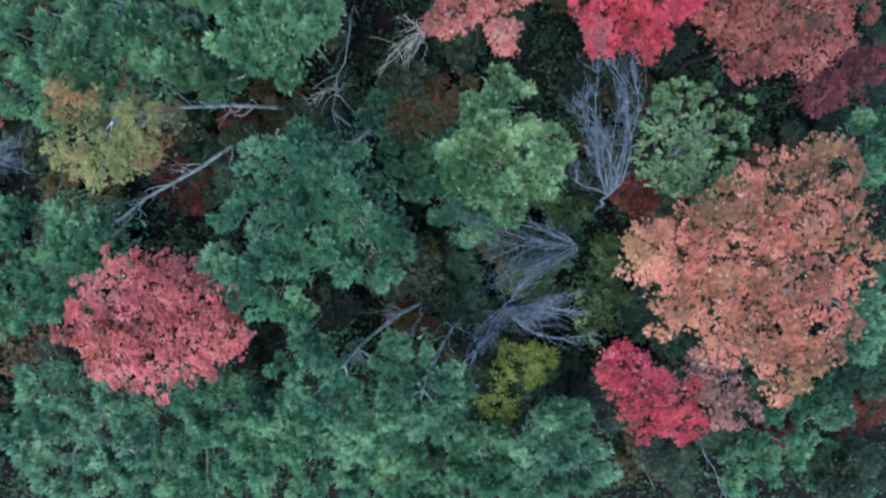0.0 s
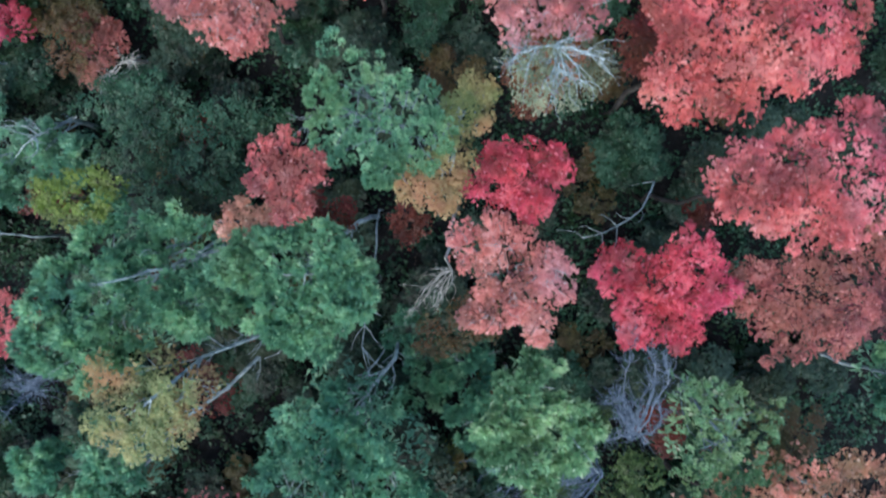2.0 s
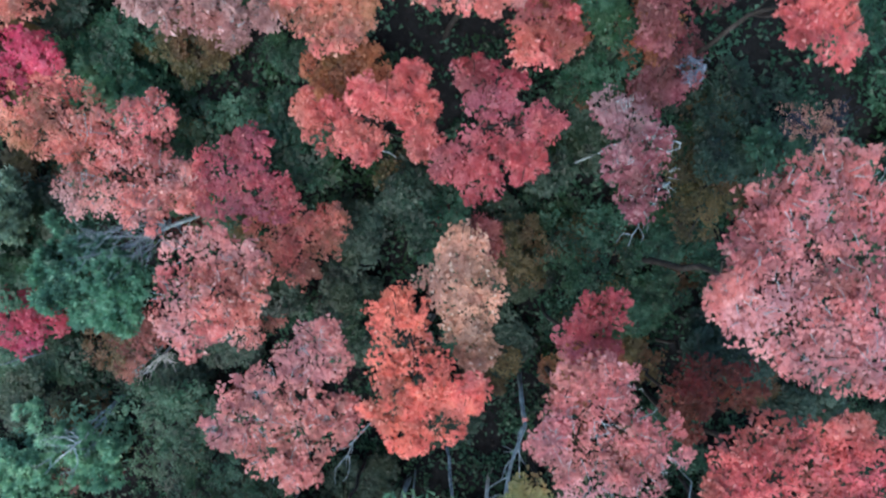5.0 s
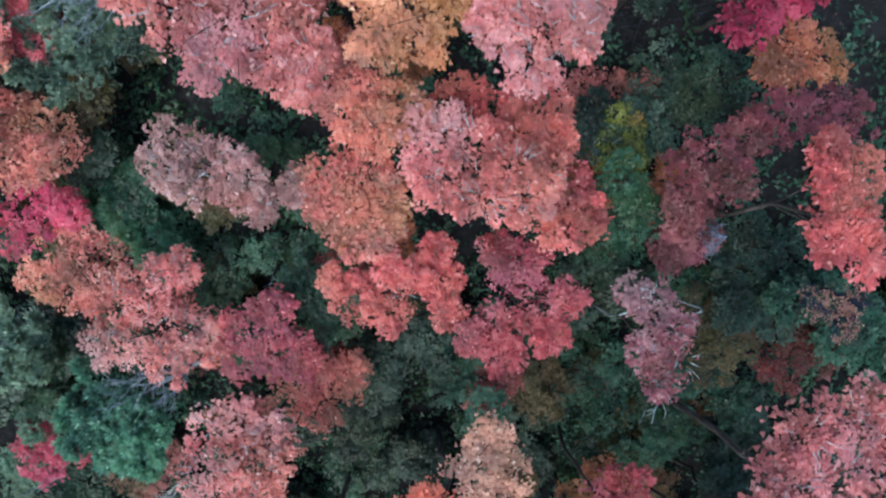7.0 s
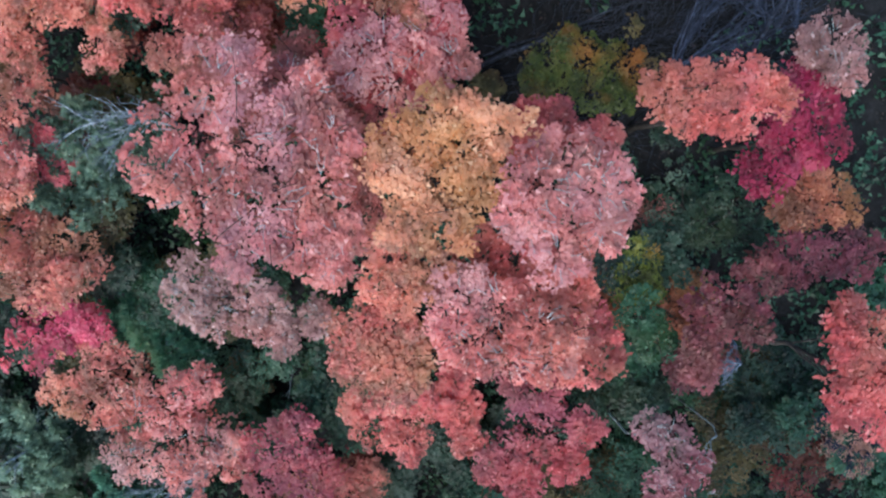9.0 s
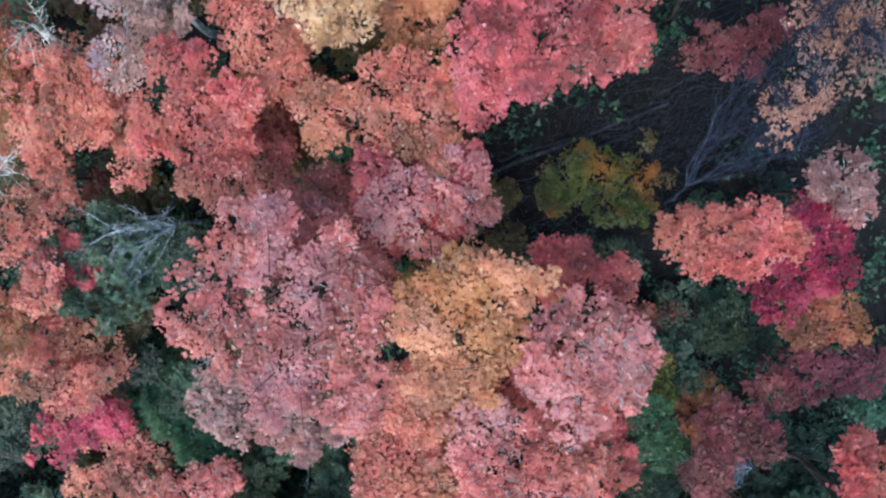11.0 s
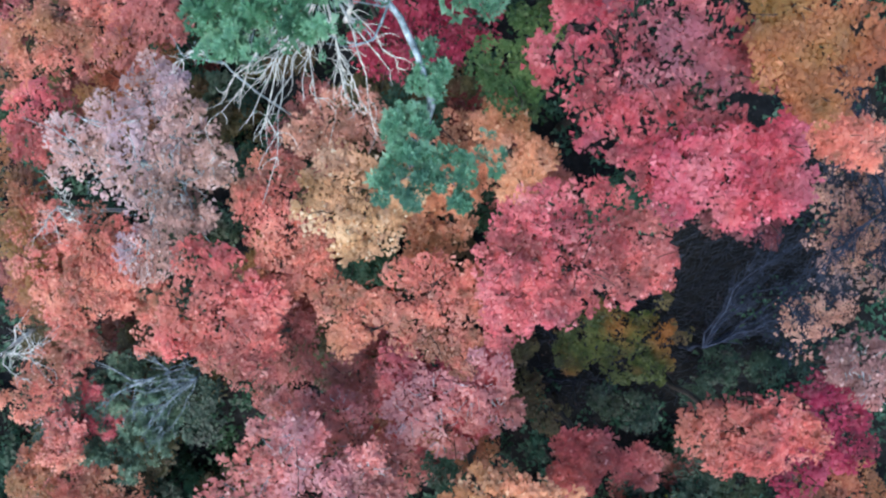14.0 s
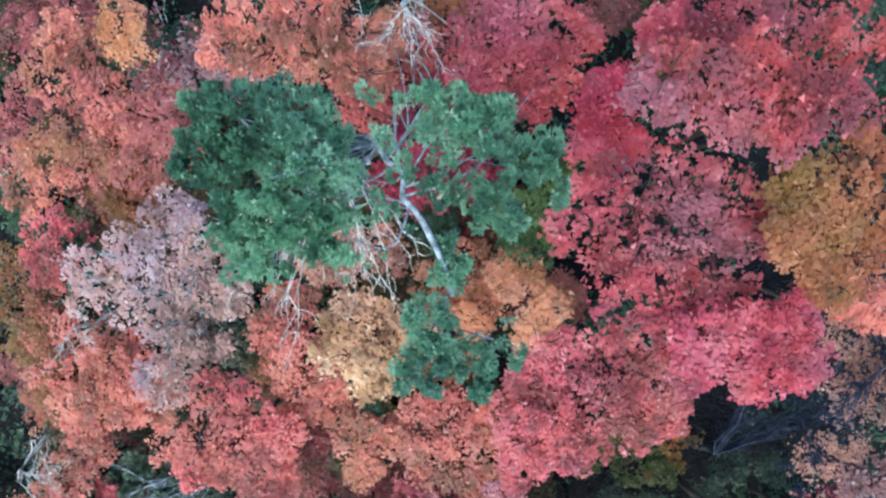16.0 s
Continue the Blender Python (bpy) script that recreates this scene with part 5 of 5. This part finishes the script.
shrub("darkgreen", -6.75, 5.07, ((0.72, 1.13, 2.56, 1.97), (-0.58, -0.81, 2.61, 1.97), (-1.78, 0.42, 2.95, 1.30)), 173)
pine("deep", -13.19, 7.57, ((-1.67, 0.09, 4.48, 2.26), (-0.03, 0.93, 4.72, 1.92), (1.53, -0.30, 4.89, 1.27)), 174)
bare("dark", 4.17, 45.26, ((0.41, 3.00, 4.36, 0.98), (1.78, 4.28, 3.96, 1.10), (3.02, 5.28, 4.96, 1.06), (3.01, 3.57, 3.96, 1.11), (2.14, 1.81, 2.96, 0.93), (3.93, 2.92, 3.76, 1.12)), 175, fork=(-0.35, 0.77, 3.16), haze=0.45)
bare("white", -5.32, 8.21, ((-0.63, -2.28, 6.39, 0.87), (-1.20, -2.57, 6.47, 0.73)), 176, haze=0.4)
bare("white", -18.48, 21.32, ((-1.05, -1.86, 3.03, 0.78), (-0.37, -1.26, 3.11, 0.62)), 178)
bare("blue", 9.27, 34.53, ((-2.26, -0.45, 5.59, 0.66), (-2.75, -0.91, 5.66, 0.52)), 179, haze=0.35)
bare("white", -9.77, 59.47, ((-3.48, -4.08, 11.18, 0.50), (-2.72, -4.87, 11.28, 0.58), (-1.90, -5.46, 11.38, 0.61), (-1.11, -5.75, 11.38, 0.61), (-0.25, -4.72, 11.58, 0.57), (0.43, -5.03, 11.38, 0.58), (0.83, -5.57, 11.18, 0.53), (-1.48, -4.34, 11.78, 0.63), (1.80, -4.44, 12.18, 0.41)), 180, fork=(-0.12, -2.13, 11.38), haze=0.9)
maple("dusky", -17.50, 58.99, ((-0.46, 0.75, 7.28, 1.15), (-1.00, -1.08, 7.14, 1.16), (0.40, -0.31, 7.39, 0.92), (-0.04, 1.78, 7.23, 0.92)), 181)
maple("gold", -4.42, 53.23, ((-0.67, 0.91, 8.54, 0.79), (0.35, -0.12, 8.68, 0.65), (-0.15, -0.81, 8.64, 0.60)), 182)
maple("tan", -10.36, 54.53, ((-0.30, 0.14, 6.20, 0.96), (0.86, 0.14, 6.09, 0.97), (-1.09, -0.25, 6.15, 0.86)), 183)
maple("salmon", -23.01, 44.25, ((-1.43, -0.41, 6.24, 1.29), (-0.62, 0.56, 6.34, 1.16), (0.52, 1.50, 6.21, 1.03), (-0.19, -2.87, 6.08, 0.91)), 184)
oak("darkgreen", -17.25, 43.10, ((-0.39, 0.62, 4.67, 0.91), (-0.17, -0.88, 4.67, 0.91)), 185)
pine("misty", -7.36, 53.20, ((-0.19, 0.18, 12.55, 0.62), (0.71, -0.93, 12.53, 0.67), (-0.40, -0.93, 12.53, 0.63), (1.62, -0.37, 12.52, 0.53), (0.17, 0.73, 12.59, 0.48), (0.18, 1.52, 12.60, 0.55)), 186)
maple("magenta", -7.41, 58.65, ((0.15, -1.33, 7.00, 1.28), (-1.33, -1.82, 6.80, 1.02), (1.44, -0.91, 6.80, 1.11), (-0.56, -0.33, 7.20, 1.08), (0.88, 0.81, 7.00, 1.27)), 187)
dead_stem(-12.37, 10.97, 9.00, -14.65, 9.20, 14.60, 0.120, 300)
dead_stem(-14.04, 11.40, 8.00, -14.62, 10.24, 13.80, 0.070, 301)
dead_stem(-19.28, 21.23, 4.00, -21.05, 18.90, 6.40, 0.070, 302)
dead_stem(-22.43, 17.19, 5.00, -24.27, 15.10, 8.20, 0.080, 303)
dead_stem(-7.04, 9.30, 9.00, -7.28, 9.61, 14.80, 0.070, 304)
dead_stem(9.82, 13.61, 8.00, 4.94, 10.75, 12.80, 0.050, 305)
dead_stem(6.48, 29.30, 13.00, 3.71, 26.70, 16.30, 0.050, 306)
dead_stem(-5.82, 18.61, 8.00, -8.67, 15.66, 11.00, 0.050, 307)
dead_stem(-25.69, 20.30, 5.00, -26.54, 20.12, 8.00, 0.080, 308)
dead_stem(-24.88, 10.54, 5.00, -26.63, 10.58, 8.00, 0.060, 309)
dead_stem(-5.19, 12.11, 5.00, -5.53, 5.20, 10.40, 0.060, 310)
dead_stem(-4.35, 4.92, 6.00, -6.41, 2.01, 9.40, 0.060, 311)
dead_stem(-0.58, -4.83, 4.00, -3.38, -7.43, 10.00, 0.060, 312)
dead_stem(0.69, -6.14, 6.00, -0.97, -8.25, 12.60, 0.060, 313)
dead_stem(7.81, -10.57, 6.00, 7.07, -11.82, 8.60, 0.070, 314)
dead_stem(15.19, -13.06, 5.00, 15.28, -15.30, 9.00, 0.080, 315)
dead_stem(12.28, -13.55, 5.00, 11.64, -14.90, 8.00, 0.060, 316)
dead_stem(-20.19, -7.24, 6.00, -21.14, -8.32, 9.00, 0.070, 317)
dead_stem(-5.69, -4.03, 5.00, -7.63, -6.67, 10.40, 0.050, 318)
dead_stem(-3.31, -16.40, 4.00, -2.64, -15.73, 8.00, 0.060, 319)
dead_stem(5.63, -16.02, 4.00, 4.72, -15.68, 8.00, 0.060, 320)
dead_stem(-12.85, 33.31, 8.00, -12.74, 31.66, 10.50, 0.040, 321)
dead_stem(2.98, 30.45, 13.00, 4.70, 30.78, 16.60, 0.050, 322)
dead_stem(6.88, 30.79, 13.00, 4.34, 29.94, 16.60, 0.040, 323)
dead_stem(-5.41, 30.63, 9.00, -7.12, 30.67, 11.20, 0.050, 324)
dead_stem(-13.43, 58.53, 20.00, -13.87, 58.86, 24.40, 0.045, 330)
dead_stem(-12.93, 55.49, 20.00, -13.65, 55.63, 23.80, 0.040, 331)
shrub("darkgreen", 8.75, 45.47, ((-0.57, 0.14, 1.71, 0.98), (0.61, -0.58, 1.81, 0.88), (-1.47, -0.62, 1.61, 0.74)), 190)
shrub("darkgreen", 5.73, 44.70, ((-0.41, 0.15, 1.78, 0.88), (-1.54, -0.82, 1.88, 0.73)), 191)
shrub("darkgreen", 1.96, 42.65, ((-0.32, 0.24, 2.38, 0.98), (-1.75, 0.69, 2.18, 0.79)), 192)
shrub("olive", -2.12, 42.64, ((-0.17, 0.24, 2.39, 0.88), (-1.25, 0.69, 2.19, 0.74)), 193)
bare("ash", -17.76, 26.80, ((-1.79, -0.69, 6.47, 0.69), (-0.79, -1.14, 6.37, 0.70), (-2.30, -0.01, 6.47, 0.64), (0.35, -0.39, 6.17, 0.65)), 194, fork=(0.94, 0.71, 5.27), haze=0.2)
bare("ash", -18.28, 44.31, ((-1.54, -0.24, 5.85, 0.61), (-1.15, -1.32, 5.75, 0.66), (-0.73, -2.32, 5.55, 0.58), (0.22, 0.35, 5.75, 0.52)), 195, fork=(0.74, 0.08, 4.95), haze=0.2)
# ---- end of trees ----


# ---- forest floor ----
def fallen_log(x, y, x2, y2, r, seed, rise=0.1):
    rng = np.random.default_rng(seed)
    thing = place("fallen_log", x, y)
    g0 = float(ground_z(x, y))
    s = np.linspace(0, 1, 12)
    px, py = x + (x2 - x) * s, y + (y2 - y) * s
    pz = ground_z(px, py) + hump(px, py) + r * 0.7 + rise * s
    path = np.stack([px - x, py - y, pz - g0], 1)
    path[1:-1] += rng.normal(size=(10, 3)) * 0.05
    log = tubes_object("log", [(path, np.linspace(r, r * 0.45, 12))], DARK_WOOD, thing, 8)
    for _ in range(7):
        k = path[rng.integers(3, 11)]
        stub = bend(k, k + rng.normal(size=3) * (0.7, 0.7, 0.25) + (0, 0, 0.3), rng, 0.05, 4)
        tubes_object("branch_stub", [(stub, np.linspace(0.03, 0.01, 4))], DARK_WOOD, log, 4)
    return tagged(thing, "weathered grey fallen log on the forest floor", "log", "fallen logs")


def undergrowth():
    """Low dark shrubs over the whole floor: a few models, many copies."""
    rng = np.random.default_rng(77)
    models = []
    for i, colour in enumerate(("darkgreen", "leafgreen", "darkgreen", "leafgreen", "leafgreen", "darkgreen", "olive", "russet")):
        tall = 1.5 + 0.45 * i if i < 6 else 1.5
        lobes = [(rng.normal() * 0.75, rng.normal() * 0.75, tall * (0.55 + 0.6 * rng.random()), 0.55 + 0.45 * rng.random()) for _ in range(7)]
        models.append(shrub(colour, -30 + 7 * i, -14 + 2.0 * (i % 2), lobes, 900 + i, clumps=5.0, per=11, size=0.155))
    for i in range(285):
        x, y = rng.uniform(-34, 24), rng.uniform(-15, 72 if i < 190 else 32)
        if -4 < x - 0.15 * (y - 47) < 14 and 42 < y < 54:
            continue
        upper = y > 40 and x < 2
        m = models[rng.choice(8, p=(0.06, 0.06, 0.06, 0.04, 0.04, 0.04, 0.4, 0.3) if upper else (0.19, 0.1, 0.19, 0.08, 0.1, 0.12, 0.14, 0.08))]
        s = 0.9 + 0.5 * rng.random()
        c = copy_thing(m, pose(x, y, float(ground_z(x, y)) + float(hump(x, y)), 0, 0, rng.uniform(0, 360)))
        c.scale = (s, s, s)


undergrowth()


def saplings():
    """Young trees under the canopy of the upper slope: a few models, many copies."""
    rng = np.random.default_rng(41)
    models = []
    for i, colour in enumerate(("olive", "dusky", "leafgreen", "rust")):
        tall = 2.6 + 0.3 * i
        lobes = [(rng.normal() * 0.8, rng.normal() * 0.8, tall * (0.75 + 0.3 * rng.random()), 0.6 + 0.35 * rng.random()) for _ in range(6)]
        x, y = -15 + 5.5 * i, 37 + 7.0 * (i % 3)
        thing = place("maple_sapling", x, y)
        skeleton_of(thing, lobes, np.random.default_rng(600 + i), BARK, 0.05)
        leaf_crown(thing, LEAF[colour], lobes, 600 + i, clumps=6.0, per=12)
        models.append(tagged(thing, f"slender sapling with {TONES[colour][3]} leaves under the canopy", "sapling", "saplings"))
    for i in range(78):
        x, y = rng.uniform(-28, 3 if i < 54 else 10), rng.uniform(*((34, 67) if i < 54 else (19, 38)))
        if (x > -5 and 42 < y < 52) or (x < -15 and 39 < y < 48):
            continue
        s = 0.7 + 0.4 * rng.random()
        c = copy_thing(models[rng.integers(0, 4)], pose(x, y, float(ground_z(x, y)), 0, 0, rng.uniform(0, 360)))
        c.scale = (s, s, s)


saplings()


def litter():
    rng = np.random.default_rng(5)
    n = 36000
    x, y = rng.uniform(-38, 28, n), rng.uniform(-18, 74, n)
    c = np.stack([x, y, ground_z(x, y) + hump(x, y) + 0.03 + 0.03 * rng.random(n)], 1)
    nor = rng.normal(size=(n, 3)) * 0.35 + (0, 0, 1)
    s = 0.1 + 0.1 * rng.random(n)
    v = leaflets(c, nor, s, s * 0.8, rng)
    tagged(mesh_object("leaf_litter", v, 3, np.arange(len(v)), LITTER), "brown and dull red fallen leaves over the soil, darkened as in shade", "leaf litter", kind="stuff")


litter()


def herb_layer():
    """Ferns, saplings and low growth over the floor, thin in the open brushy clearing."""
    rng = np.random.default_rng(11)
    n = 13000
    x, y = rng.uniform(-38, 28, n), rng.uniform(-18, 74, n)
    p = np.stack([x, y, 0 * x], 1)
    clear = np.exp(-(((x - 4 - 0.6 * (y - 48)) / 4.5) ** 2 + ((y - 48) / 5.5) ** 2))
    keep = wave(p * 0.5, 2.0) + 0.6 * rng.normal(size=n) > -0.6 + 2.4 * clear + 0.6 * (y > 42)
    x, y = x[keep], y[keep]
    n, per = len(x), 16
    z = ground_z(x, y) + hump(x, y) + 0.15 + 1.3 * rng.random(n) ** 2
    c = np.repeat(np.stack([x, y, z], 1), per, 0) + rng.normal(size=(n * per, 3)) * (0.33, 0.33, 0.14)
    nor = rng.normal(size=(n * per, 3)) * 0.4 + (0, 0, 1)
    s = 0.18 + 0.18 * rng.random(n * per)
    v = leaflets(c, nor, s, s * 0.7, rng)
    tagged(mesh_object("undergrowth", v, 3, np.arange(len(v)), LEAF["leafgreen"]), "dark green low undergrowth over the forest floor", "undergrowth", kind="stuff")


herb_layer()


def brushwood():
    """Dead twigs and brash over the open ground."""
    rng = np.random.default_rng(31)
    sticks = []
    for _ in range(1500):
        y = rng.normal(48, 3.4)
        x = 4 + 0.6 * (y - 48) + rng.normal() * 3.6
        a = rng.normal(0.55, 0.7)
        d = 0.4 + 1.2 * rng.random()
        p = np.array([x, y, float(ground_z(x, y)) + float(hump(x, y)) + 0.05])
        q = p + (d * math.cos(a), d * math.sin(a), 0.8 * rng.random())
        sticks.append((bend(p, q, rng, 0.06, 4), np.linspace(0.022, 0.008, 4)))
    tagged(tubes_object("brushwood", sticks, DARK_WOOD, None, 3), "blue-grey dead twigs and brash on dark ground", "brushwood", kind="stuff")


brushwood()
fallen_log(-3.89, 46.71, 3.80, 49.72, 0.13, 1, 0.3)
fallen_log(-3.52, 47.27, 1.72, 48.87, 0.07, 2, 0.1)
fallen_log(-2.73, 46.37, 3.47, 48.92, 0.06, 3, 0.1)
fallen_log(-1.85, 43.85, 0.77, 43.77, 0.06, 4, 0.1)
fallen_log(3.40, 50.16, 9.25, 53.11, 0.06, 5, 0.1)
